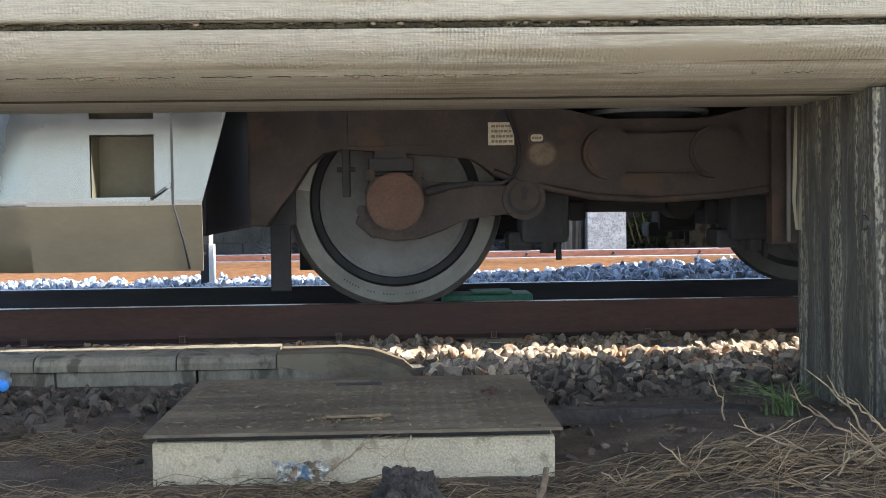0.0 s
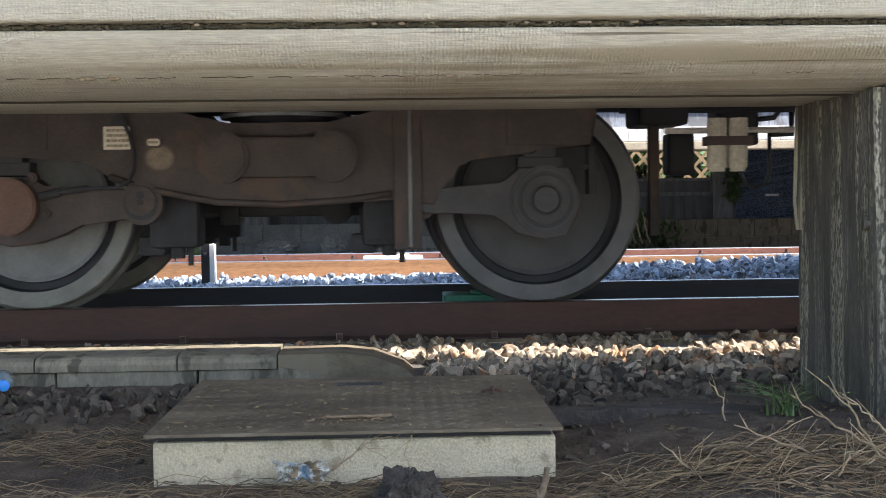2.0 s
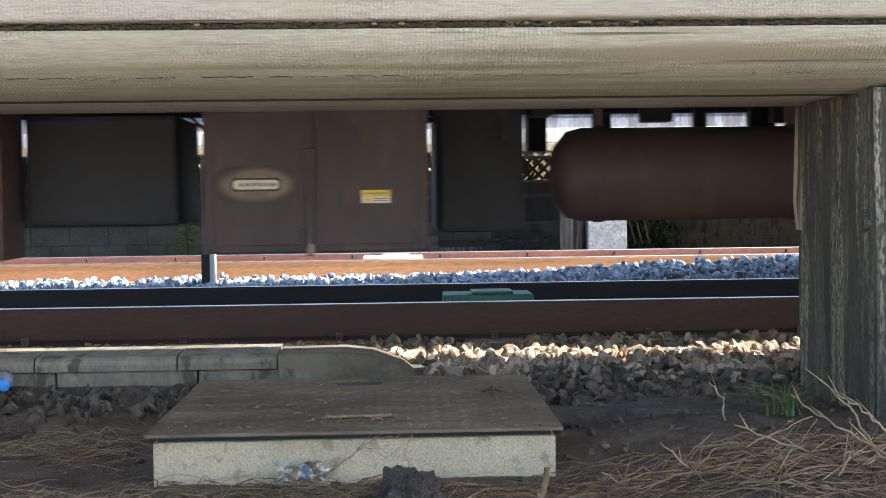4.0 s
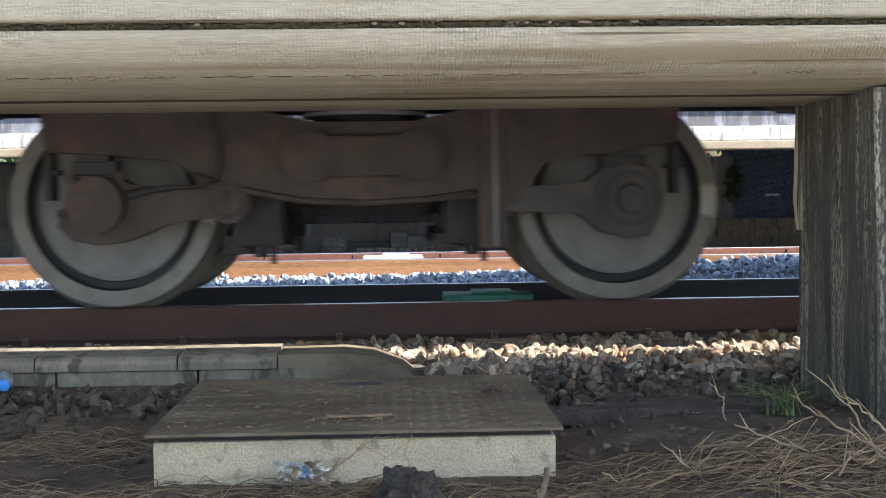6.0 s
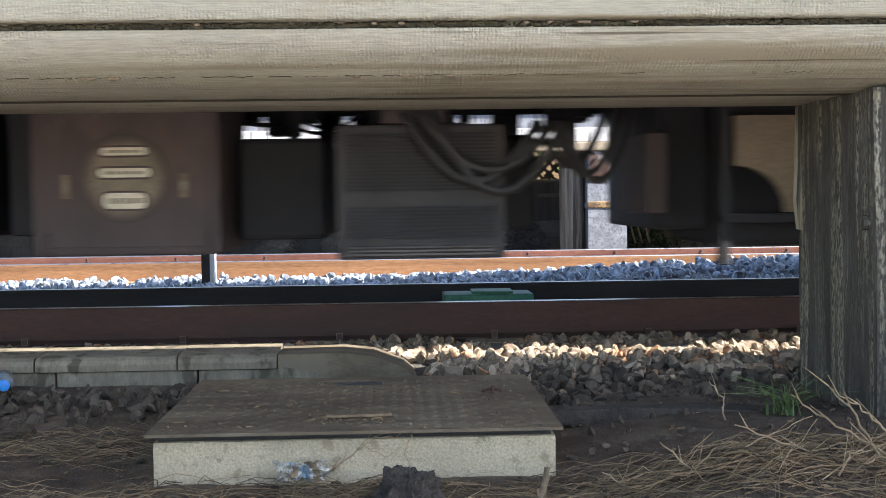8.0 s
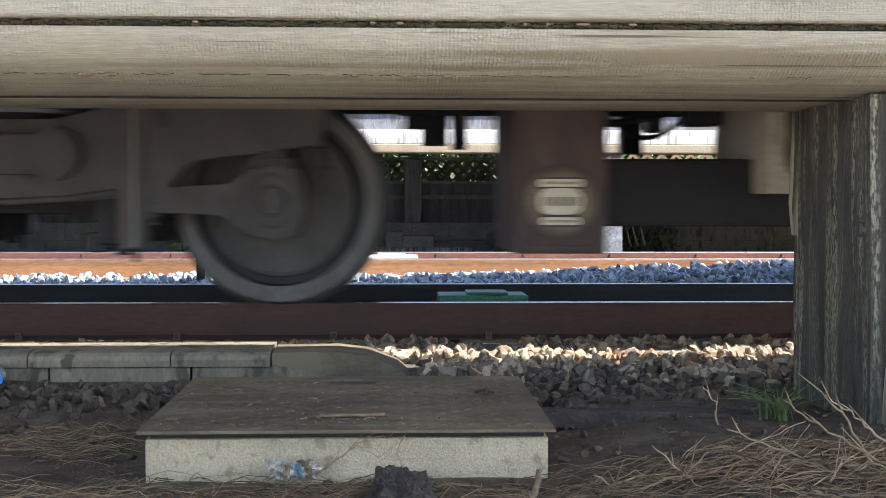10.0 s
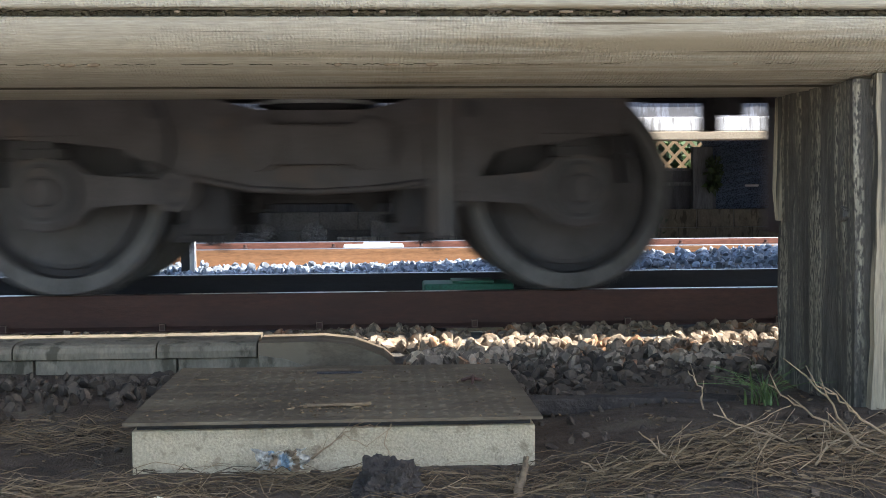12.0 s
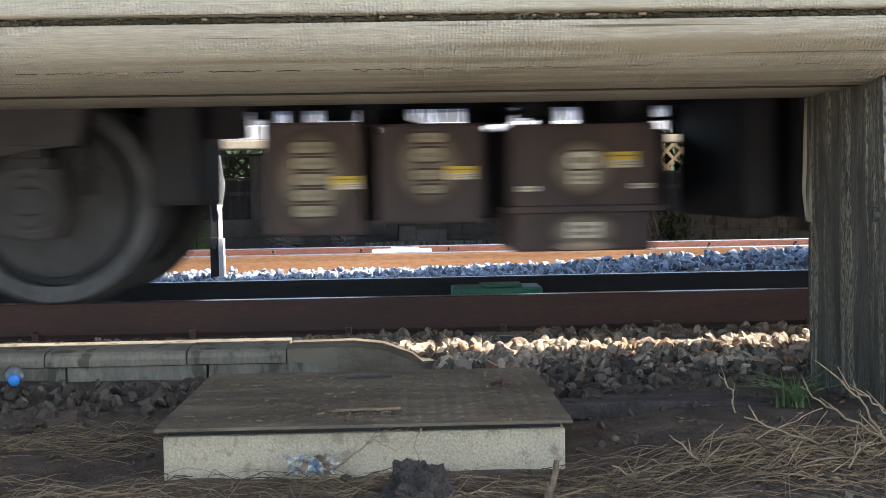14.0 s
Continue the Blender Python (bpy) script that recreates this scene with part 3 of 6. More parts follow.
def support_post():
    p = thing("support_post", 1.7, -1.48, -0.3, "thick black-stained timber support under the platform deck", "post")
    rng = random.Random(8)
    bm = bmesh.new()
    box(bm, -0.362, 0.4, -0.335, 0.315, 0, 1.034)
    bmesh.ops.subdivide_edges(bm, edges=bm.edges[:], cuts=14, use_grid_fill=True)
    for v in bm.verts:
        n = noise.noise((v.co.x * 9, v.co.y * 9, v.co.z * 1.4))
        if v.co.x < -0.3:
            v.co.x += 0.012 * n + (0.02 * max(0, noise.noise((v.co.y * 25, 3, v.co.z * 3))))
        v.co.y += 0.01 * n
    ob = part("timber", bm, "timber_black", p)
    # front board, weathered grey
    bm = bmesh.new()
    box(bm, -0.31, 0.4, -0.375, -0.33, 0, 1.047)
    bmesh.ops.subdivide_edges(bm, edges=bm.edges[:], cuts=10, use_grid_fill=True)
    for v in bm.verts:
        if v.co.x < -0.25:
            v.co.x += 0.018 * noise.noise((5, v.co.y * 6, v.co.z * 4))
    part("front_board", bm, "timber_grey", p, "split grey weathered board")
    bm = bmesh.new()
    box(bm, -0.372, -0.335, 0.285, 0.325, 0.62, 1.03, 0, 0.004)
    bmesh.ops.subdivide_edges(bm, edges=bm.edges[:], cuts=3)
    for v in bm.verts:
        v.co.x += 0.012 * noise.noise((v.co.z * 12, v.co.y * 8, 2)) + 0.03 * max(0, 0.72 - v.co.z)
    part("edge_splinter", bm, "timber_grey", p, "pale split edge of the timber")
    bm = bmesh.new()
    cyl(bm, (-0.378, -0.28, 0.655), (-0.34, -0.28, 0.655), 0.022, 0, 10)
    part("bolt", bm, "timber_black", p, "blackened bolt head")
    return p


support_post()


def kerb():
    p = thing("kerb", -1.4, -0.8, -0.24, "mossy concrete kerb of two courses beside the ballast", "kerb")
    cuts = [-3.9, -3.3, -2.7, -2.0, -1.64, -1.294, -0.79, -0.433]
    for a, b in zip(cuts, cuts[1:]):
        bm = bmesh.new()
        top = 0.131 + random.uniform(-0.002, 0.002)
        bar(bm, [(-0.012, 0.078), (-0.015, top - 0.03), (-0.009, top - 0.014), (0.004, top - 0.005), (0.03, top), (0.245, top + 0.006), (0.245, 0.078)], a + 1.4 + 0.003, b + 1.4 - 0.003)
        part("coping_stone", bm, "concrete_mossy", p)
        q = a + 0.07
        part("wall_block", box(bmesh.new(), q + 1.4 + 0.004, q + 1.4 + (b - a) - 0.004, 0.006, 0.14, -0.08, 0.074, 0, 0.004), "concrete_mossy", p)
    # sloping end piece
    bm = bmesh.new()
    prism(bm, [(-0.43 + 1.4, -0.03), (-0.43 + 1.4, 0.128), (-0.2 + 1.4, 0.131), (-0.09 + 1.4, 0.118), (0.02 + 1.4, 0.075), (0.07 + 1.4, 0.03), (0.07 + 1.4, -0.03)], -0.02, 0.24)
    part("end_slab", bm, "checker", p, "dark sloping end slab of the kerb")
    bm = bmesh.new()
    prism(bm, [(-0.425 + 1.4, 0.0), (-0.425 + 1.4, 0.085), (-0.33 + 1.4, 0.07), (-0.24 + 1.4, 0.035), (-0.24 + 1.4, 0.0)], -0.028, -0.0205)
    part("end_wedge", bm, "concrete_mossy", p)
    return p


kerb()


def lidded_box():
    p = thing("cable_pit", -0.11, -1.75, -0.3, "low concrete cable pit with a dirty steel lid", "cable pit")
    bm = bmesh.new()
    box(bm, -0.5, 0.5, -0.42, 0.42, -0.05, 0.145, 0, 0.006)
    bmesh.ops.subdivide_edges(bm, edges=[e for e in bm.edges if e.calc_length() > 0.1], cuts=9, use_grid_fill=True)
    for v in bm.verts:
        v.co.y += 0.004 * noise.noise((v.co.x * 14, v.co.z * 20, 1))
        if v.co.z > 0.13 and v.co.y < -0.4:
            v.co.z -= 0.008 * max(0, noise.noise((v.co.x * 20, 4, 4)))
    part("pit_wall", bm, "concrete", p)
    bm = bmesh.new()
    bar(bm, [(-0.452, 0.163), (-0.452, 0.171), (0.46, 0.171), (0.46, 0.163)], -0.515, 0.515)
    # raised lozenges of the tread plate
    step = 0.036
    for i in range(int(0.98 / step)):
        for j in range(int(0.86 / step)):
            x, y = -0.48 + i * step, -0.42 + j * step
            s = 1 if (i + j) % 2 else -1
            a = Vector((0.0145, 0.0145 * s, 0))
            b = Vector((-0.005 * s, 0.005, 0))
            c = Vector((x, y, 0.1712))
            vs = [bm.verts.new(c + w) for w in (a, b, -a, -b)]
            top = bm.verts.new(c + Vector((0, 0, 0.0032)))
            for k in range(4):
                bm.faces.new((vs[k], vs[(k + 1) % 4], top))
    part("tread_lid", bm, "checker", p, "soiled tread-plate lid")
    bm = bmesh.new()
    tube(bm, [(0.35, 0.1, 0.176), (0.38, 0.1, 0.184), (0.41, 0.1, 0.176)], 0.005, 0, 6)
    tube(bm, [(0.38, 0.06, 0.175), (0.385, 0.1, 0.188), (0.38, 0.13, 0.176)], 0.005, 0, 6)
    part("lifting_ring", bm, "rail_rust", p, "small rusty lifting ring")
    bm = bmesh.new()
    box(bm, -0.08, 0.06, 0.29, 0.31, 0.1715, 0.177, 0, 0.003)
    part("lifting_slot", bm, "grime", p)
    # Dark inset strip stands for the shadow gap below the lid.
    part("seal_strip", box(bmesh.new(), -0.49, 0.49, -0.405, 0.41, 0.145, 0.163), "grime", p)
    return p


lidded_box()


# Roof out of view, added to keep the sun off the bank.
def canopy():
    bm = box(bmesh.new(), -18, 40, -4.4, -2.0, 3.2, 3.3)
    return tagged(finish("platform_canopy", bm, "concrete_dark"), "unseen flat roof added to keep the sun off the bank", "canopy", kind="structure")


canopy()


# Unseen pale slab added to throw sunlight back at the deck and train.
def pavement():
    bm = box(bmesh.new(), -40, 40, -14, -3.55, -0.4, -0.22, 0, 0.01)
    return tagged(finish("pavement", bm, "paving"), "unseen pale slab added to bounce sunlight forward", "pavement", kind="structure")


pavement()


def far_platform():
    p = thing("far_platform", 0, 6.0, 0, "sun-bleached concrete platform beyond the second track", "platform")
    p["kind"] = "structure"
    bm = bmesh.new()
    bar(bm, [(0.05, 0.94), (0.05, 1.22), (0.08, 1.24), (2.6, 1.24), (2.6, 0.94)], -25, 25)
    part("slab", bm, "slab_white", p)
    part("edge_beam", box(bmesh.new(), -25, 25, 0.0, 0.22, 0.858, 0.936, 0, 0.01), "slab_beige", p, "beige timber edge beam")
    part("fascia", box(bmesh.new(), -25, 25, 0.012, 0.05, 0.938, 1.07, 0, 0.01), "fascia", p, "white painted fascia board")
    tile = part("edge_tile", box(bmesh.new(), 0, 0.285, 0.02, 0.35, 1.242, 1.27, 0, 0.004), "white_paint", p)
    tile.location.x = -9
    for i in range(1, 60):
        q = new("edge_tile", tile.data)
        q.parent = p
        q.location.x = -9 + i * 0.3
    return p


far_platform()


def far_post():
    p = thing("far_post", 1.945, 6.0, -0.2, "rust-stained whitish concrete post under the far platform", "post")
    bm = bmesh.new()
    prism(bm, [(-0.18, 0), (-0.18, 0.52), (-0.195, 0.55), (-0.185, 0.6), (-0.18, 1.057), (0.17, 1.057), (0.17, 0.6), (0.185, 0.55), (0.175, 0.52), (0.18, 0)], 0.03, 0.35)
    part("shaft", bm, "post_stained", p)
    bm = bmesh.new()
    box(bm, -0.187, 0.187, 0.02, 0.36, 0.53, 0.59, 0, 0.008)
    part("band", bm, "band_rust", p, "yellowish stained band")
    part("iron_plate", box(bmesh.new(), -0.172, 0.172, 0.018, 0.03, 0.78, 1.05, 0, 0.004), "iron_rust", p, "flaking rusty iron plate")
    for x in (-0.12, 0.12):
        part("bolt", cyl(bmesh.new(), (x, 0.0, 0.98), (x, 0.02, 0.98), 0.016, 0, 6), "grime", p)
    q = thing("timber_post", 1.65, 6.25, -0.2, "old grey round timber post beside the concrete one", "post")
    bm = bmesh.new()
    cyl(bm, (0, 0, 0), (0, 0, 1.06), 0.12, 0, 18)
    part("shaft", bm, "wood_grey", q)


far_post()


def fence():
    p = thing("garden_fence", 0, 7.9, -0.15, "dark board fence with a lattice top under the far platform", "fence")
    for x0, x1 in ((-1.626, -1.34), (0.129, 0.309), (3.381, 3.596), (-4.2, -4.0), (5.6, 5.8)):
        part("fence_post", box(bmesh.new(), x0, x1, -0.12, -0.005, 0, 1.0, 0, 0.008), "fence_grey", p)
    for z, h in ((0.745, 0.03), (0.585, 0.04)):
        part("fence_rail", box(bmesh.new(), -6, 3.58, -0.055, -0.005, z, z + h, 0, 0.004), "fence_grey", p)
    x, n = -6.0, 0
    while x < 3.55:
        w = 0.115
        part("fence_board", box(bmesh.new(), x, x + w + 0.004, 0.006 * (n % 2), 0.018 + 0.006 * (n % 2), 0.33, 0.745 + random.uniform(-0.004, 0.004)), "wood_dark", p)
        x += w
        n += 1
    # lattice of crossed laths
    for s in (1, -1):
        bm = bmesh.new()
        a = -6.2
        while a < 1.6:
            x0, x1 = (a, a + 0.23) if s > 0 else (a + 0.23, a)
            pts = [(x0 - 0.022, 0.78), (x0 + 0.022, 0.78), (x1 + 0.022, 1.01), (x1 - 0.022, 1.01)]
            prism(bm, pts, 0.004 if s > 0 else 0.012, 0.011 if s > 0 else 0.019)
            a += 0.118
        part("lattice", bm, "lattice", p, "crossed thin laths")
    part("lattice_cap", box(bmesh.new(), -6.2, 1.8, -0.01, 0.03, 1.0, 1.03, 0, 0.004), "fence_grey", p)
    # a second lattice of broader laths stands further back, in the sun
    q = thing("trellis", 3.0, 8.95, -0.1, "sunlit pale wooden trellis behind the fence", "trellis")
    for s in (1, -1):
        a = -1.7
        while a < 1.3:
            x0, x1 = (a, a + 0.6) if s > 0 else (a + 0.6, a)
            bm = prism(bmesh.new(), [(x0 - 0.024, 0.55), (x0 + 0.024, 0.55), (x1 + 0.024, 1.2), (x1 - 0.024, 1.2)], 0.004 if s > 0 else 0.014, 0.012 if s > 0 else 0.022)
            part("lath", bm, "lattice_pale", q)
            a += 0.17
    for x in (-1.7, 1.55):
        part("trellis_post", box(bmesh.new(), x, x + 0.09, -0.03, 0.06, 0, 1.25, 0, 0.006), "lattice_pale", q)
    part("trellis_rail", box(bmesh.new(), -1.7, 1.64, -0.012, 0.003, 0.5, 0.56, 0, 0.004), "lattice_pale", q)
    w = thing("block_wall", 0, 7.75, -0.2, "low wall of grey concrete blocks", "wall")
    w["kind"] = "structure"
    part("mortar_bed", box(bmesh.new(), -6.0, 7.2, -0.045, 0.045, 0.0, 0.38), "concrete_dark", w)
    for j in range(2):
        x = -6.0 + 0.2 * j
        while x < 7:
            part("block", box(bmesh.new(), x + 0.004, x + 0.396, -0.06, 0.06, j * 0.195, j * 0.195 + 0.19, 0, 0.006), "concrete_dark" if x < 2.6 else "concrete_mossy", w)
            x += 0.4


fence()


def loose_slabs():
    for x0, x1, z1, lean, text in ((-0.07, 0.1, 0.1, 3, "small grey concrete block lying before the wall"), (0.11, 0.43, 0.06, -2, "flat grey concrete slab lying before the wall")):
        bm = box(bmesh.new(), x0, x1, 7.3, 7.52, -0.16, z1, 0, 0.008)
        bmesh.ops.rotate(bm, verts=bm.verts, cent=((x0 + x1) / 2, 7.4, 0), matrix=Matrix.Rotation(radians(lean), 3, "Z"))
        tagged(finish("concrete_block", bm, "concrete_dark"), text, "block")
    bm = box(bmesh.new(), -0.4, 0.84, 6.9, 6.97, -0.16, -0.045, 0, 0.006)
    tagged(finish("timber_beam", bm, "wood_grey"), "long grey timber beam lying by the track", "beam")


loose_slabs()


def blue_sheets():
    p = thing("corrugated_sheet", 4.3, 8.0, 0.0, "blue-grey corrugated sheet leaning behind the wall", "sheet")
    for i in range(15):
        z = 0.05 + i * 0.075
        bm = box(bmesh.new(), -0.7, 1.6, -0.008, 0.008, -0.05, 0.05, 0, 0.004)
        bmesh.ops.rotate(bm, verts=bm.verts, cent=(0, 0, 0), matrix=Matrix.Rotation(radians(-38), 3, "X"))
        bmesh.ops.translate(bm, verts=bm.verts, vec=(0, 0, z))
        bmesh.ops.rotate(bm, verts=bm.verts, cent=(0, 0, 0.5), matrix=Matrix.Rotation(radians(-9), 3, "Y"))
        part("rib", bm, "blue_sheet", p)
    part("backing", box(bmesh.new(), -0.62, 1.6, 0.06, 0.075, 0, 1.15, 0, 0.004), "grime", p)
    bm = bmesh.new()
    for x, z in ((-0.3, 0.42), (0.05, 0.42)):
        box(bm, x, x + 0.15, -0.05, -0.03, z, z + 0.025, 0, 0.004)
    part("bright_strip", bm, "white_paint", p)


blue_sheets()


def tarp():
    bm = bmesh.new()
    bmesh.ops.create_grid(bm, x_segments=40, y_segments=12, size=1)
    for v in bm.verts:
        x, z = v.co.x * 0.85, v.co.y * 0.3
        v.co = Vector((x, 0.06 * noise.noise((x * 3, z * 4, 2)) + 0.02 * noise.noise((x * 9, z * 9, 5)), z))
    ob = finish("tarpaulin", bm, "blue_tarp", smooth=True)
    ob.location = (-3.35, 8.95, 0.8)
    ob.modifiers.new("thickness", "SOLIDIFY").thickness = 0.004
    return tagged(ob, "creased bright blue tarpaulin behind the lattice", "tarpaulin")


tarp()


def leaves(name, mat, centres, count, size, label, category, seed):
    """A loose crown: many small folded leaves round the given (x, y, z, radius) clumps."""
    rng = np.random.default_rng(seed)
    V, F = [], []
    for i in range(count):
        cx, cy, cz, r = centres[i % len(centres)]
        d = rng.normal(size=3)
        d *= r * rng.uniform(0.2, 1) ** 0.5 / np.linalg.norm(d)
        q = np.array(Euler(rng.uniform(0, 6.28, 3)).to_matrix())
        s = size * rng.uniform(0.6, 1.4)
        leaf = np.array([(0, 0, 0), (0.35, 0.3, 0.08), (1, 0, 0), (0.35, -0.3, 0.08)]) * s
        n = len(V)
        V += list(leaf @ q.T + (cx + d[0], cy + d[1], cz + d[2]))
        F += [(n, n + 1, n + 2), (n, n + 2, n + 3)]
    me = bpy.data.meshes.new(name)
    me.from_pydata([tuple(v) for v in V], [], F)
    me.materials.append(M[mat])
    return tagged(new(name, me), label, category, kind="stuff")


leaves("ivy", "leaf", [(2.6, 7.55, 0.1, 0.22), (2.4, 7.55, 0.0, 0.22), (2.85, 7.55, 0.02, 0.18), (2.35, 7.7, 0.66, 0.09), (2.7, 8.4, 0.66, 0.08), (3.1, 8.4, 0.64, 0.1), (2.3, 8.5, 0.85, 0.08), (3.6, 7.72, 0.62, 0.1), (3.58, 7.72, 0.45, 0.07)], 900, 0.07, "dark green leaves climbing the fence", "ivy", 3)
leaves("hedge", "leaf", [(x * 0.5, 9.7 + 0.2 * math.sin(x), 0.8 + 0.2 * math.sin(x * 2.3), 0.55) for x in range(-14, 18)], 20000, 0.15, "sunlit garden hedge behind the lattice", "hedge", 7)


def weed():
    p = thing("tall_weed", -2.04, 6.8, -0.15, "tall green weed with narrow leaves", "weed")
    bm = bmesh.new()
    tube(bm, [(0, 0, 0), (0.01, 0, 0.3), (-0.01, 0, 0.66)], 0.008, 0, 6, 0.4)
    part("stem", bm, "leaf", p)
    rng = random.Random(2)
    for i in range(46):
        z = 0.06 + 0.6 * i / 46
        a = i * 2.4
        L = 0.17 * (1.15 - z)
        bm = bmesh.new()
        d = Vector((math.cos(a), math.sin(a), 0))
        s = Vector((-d.y, d.x, 0)) * 0.013
        o = Vector((0, 0, z))
        m1 = o + d * L * 0.5 + Vector((0, 0, 0.03))
        e = o + d * L + Vector((0, 0, rng.uniform(-0.02, 0.02)))
        vs = [bm.verts.new(v) for v in (o, m1 + s, e, m1 - s)]
        bm.faces.new(vs[:3])
        bm.faces.new((vs[0], vs[2], vs[3]))
        part("leaf", bm, "grass_blade", p)


weed()


def marker_post():
    p = thing("marker_post", -1.264, 3.12, -0.2, "black and white track marker post with a white diamond", "marker post")
    part("foot", box(bmesh.new(), -0.05, 0.006, -0.045, 0.045, 0, 0.36, 0, 0.004), "black_paint", p)
    part("shaft", box(bmesh.new(), -0.046, 0.006, -0.03, 0.03, 0.36, 0.91, 0, 0.004), "black_paint", p)
    part("white_side", box(bmesh.new(), 0.007, 0.038, -0.05, 0.045, 0, 0.35, 0, 0.002), "white_paint", p)
    part("white_strip", box(bmesh.new(), 0.007, 0.026, -0.034, 0.03, 0.35, 0.91, 0, 0.002), "white_paint", p)
    bm = bmesh.new()
    prism(bm, [(0.004, 0.54), (0.02, 0.5), (0.034, 0.54), (0.062, 0.71), (0.034, 0.88), (0.02, 0.91), (0.004, 0.88)], -0.046, -0.036)
    part("diamond_plate", bm, "white_paint", p, "white reflective diamond plate")
    bm = bmesh.new()
    cyl(bm, (-0.022, -0.052, 0.29), (-0.022, -0.044, 0.29), 0.011, 0, 10)
    part("bolt", bm, "rim", p)


marker_post()


def track_coil(x, y, z, w, mats, label):
    p = thing("track_coil", x, y, z, label, "track coil")
    bm = bmesh.new()
    box(bm, -w / 2, w / 2, -0.12, 0.12, -0.11, 0.0, 0, 0.01)
    part("case", bm, mats, p)
    part("lid", box(bmesh.new(), -w * 0.18, w * 0.28, -0.09, 0.09, 0.0005, 0.012, 0, 0.004), mats, p)
    for sx in (-0.4, 0.4):
        part("bracket", box(bmesh.new(), w * sx - 0.02, w * sx + 0.02, -0.2, 0.2, -0.17, -0.112, 0, 0.004), "grime", p)


track_coil(0.421, 0.55, -0.006, 0.416, "green_plastic", "green plastic signal coil case between the rails")
track_coil(-0.03, 4.3, 0.0, 0.46, "white_paint", "white signal coil case between the far rails")

# ---- the train ----
RADIUS = 0.43
AXLES = []
MOVERS = []

WHEEL = [(0.0, -0.085), (0.09, -0.085), (0.105, -0.05), (0.30, -0.022), (0.318, -0.03), (0.324, -0.012), (0.352, -0.012), (0.358, -0.068), (0.422, -0.07), (0.43, -0.06),
         (0.434, 0.02), (0.452, 0.03), (0.456, 0.045), (0.44, 0.058), (0.37, 0.058), (0.34, 0.03), (0.12, 0.04), (0.10, 0.08), (0.0, 0.08)]


def wheelset(bogie, x, clean):
    bm = bmesh.new()
    cyl(bm, (0, -0.2, 0), (0, 1.33, 0), 0.075, 0, 20)
    cyl(bm, (0, 0.3, 0), (0, 0.36, 0), 0.25, 0, 28)
    axle = part("wheelset", bm, "grime", bogie)
    axle.matrix_basis = pose(x, 0, RADIUS)
    mats = ["rim", "disc", "grime", "rim_mark"] if clean else ["rim_dirty", "disc_dirty", "grime", "rim_dirty"]
    for y, s in ((0, 1), (1.13, -1)):
        bm = bmesh.new()
        rings = [1, 1, 1, 1, 2, 2, 2, 0, 0, 0, 0, 0, 0, 0, 2, 1, 1, 1]
        lathe(bm, [(r, yy * s) for r, yy in WHEEL], 96, rings, ((7, 151, 171, 3),))
        # maker's marks stamped on the rim
        for k in range(26):
            if k in (6, 7, 11, 12, 17, 18, 19):
                continue
            a = radians(236 + 2 * k)
            c = Vector((0.39 * math.cos(a), -0.0705 * s, 0.39 * math.sin(a)))
            cyl(bm, c, c + Vector((0, -0.0015 * s, 0)), 0.0035, 2, 5)
        w = part("wheel", bm, mats, axle, "pale painted steel wheel" if clean else "soot-brown steel wheel")
        w.location.y = y
        w.data.set_sharp_from_angle(angle=radians(25))
    AXLES.append((axle, x))
    return axle


FRAME = [(-1.63, 0.9), (-1.63, 0.34), (-1.56, 0.335), (-1.50, 0.42), (-1.453, 0.477), (-1.39, 0.573), (-1.335, 0.637), (-1.25, 0.64), (-0.75, 0.612), (-0.66, 0.53), (-0.56, 0.49), (-0.45, 0.465), (-0.25, 0.425), (0, 0.412),
         (0.25, 0.425), (0.44, 0.45), (0.50, 0.425), (0.61, 0.41), (0.635, 0.47), (0.70, 0.575), (0.76, 0.603), (1.0, 0.612), (1.03, 0.64), (1.24, 0.645), (1.28, 0.9), (0.52, 0.9), (0.40, 0.78), (0.2, 0.735), (-0.2, 0.735), (-0.40, 0.78), (-0.52, 0.9)]


# the other bogies have no guard plate, so their frame is the same at both ends
EVEN = [(-1.28, 0.9), (-1.25, 0.64), (-0.75, 0.612), (-0.66, 0.53), (-0.56, 0.49), (-0.45, 0.465)] + FRAME[12:]


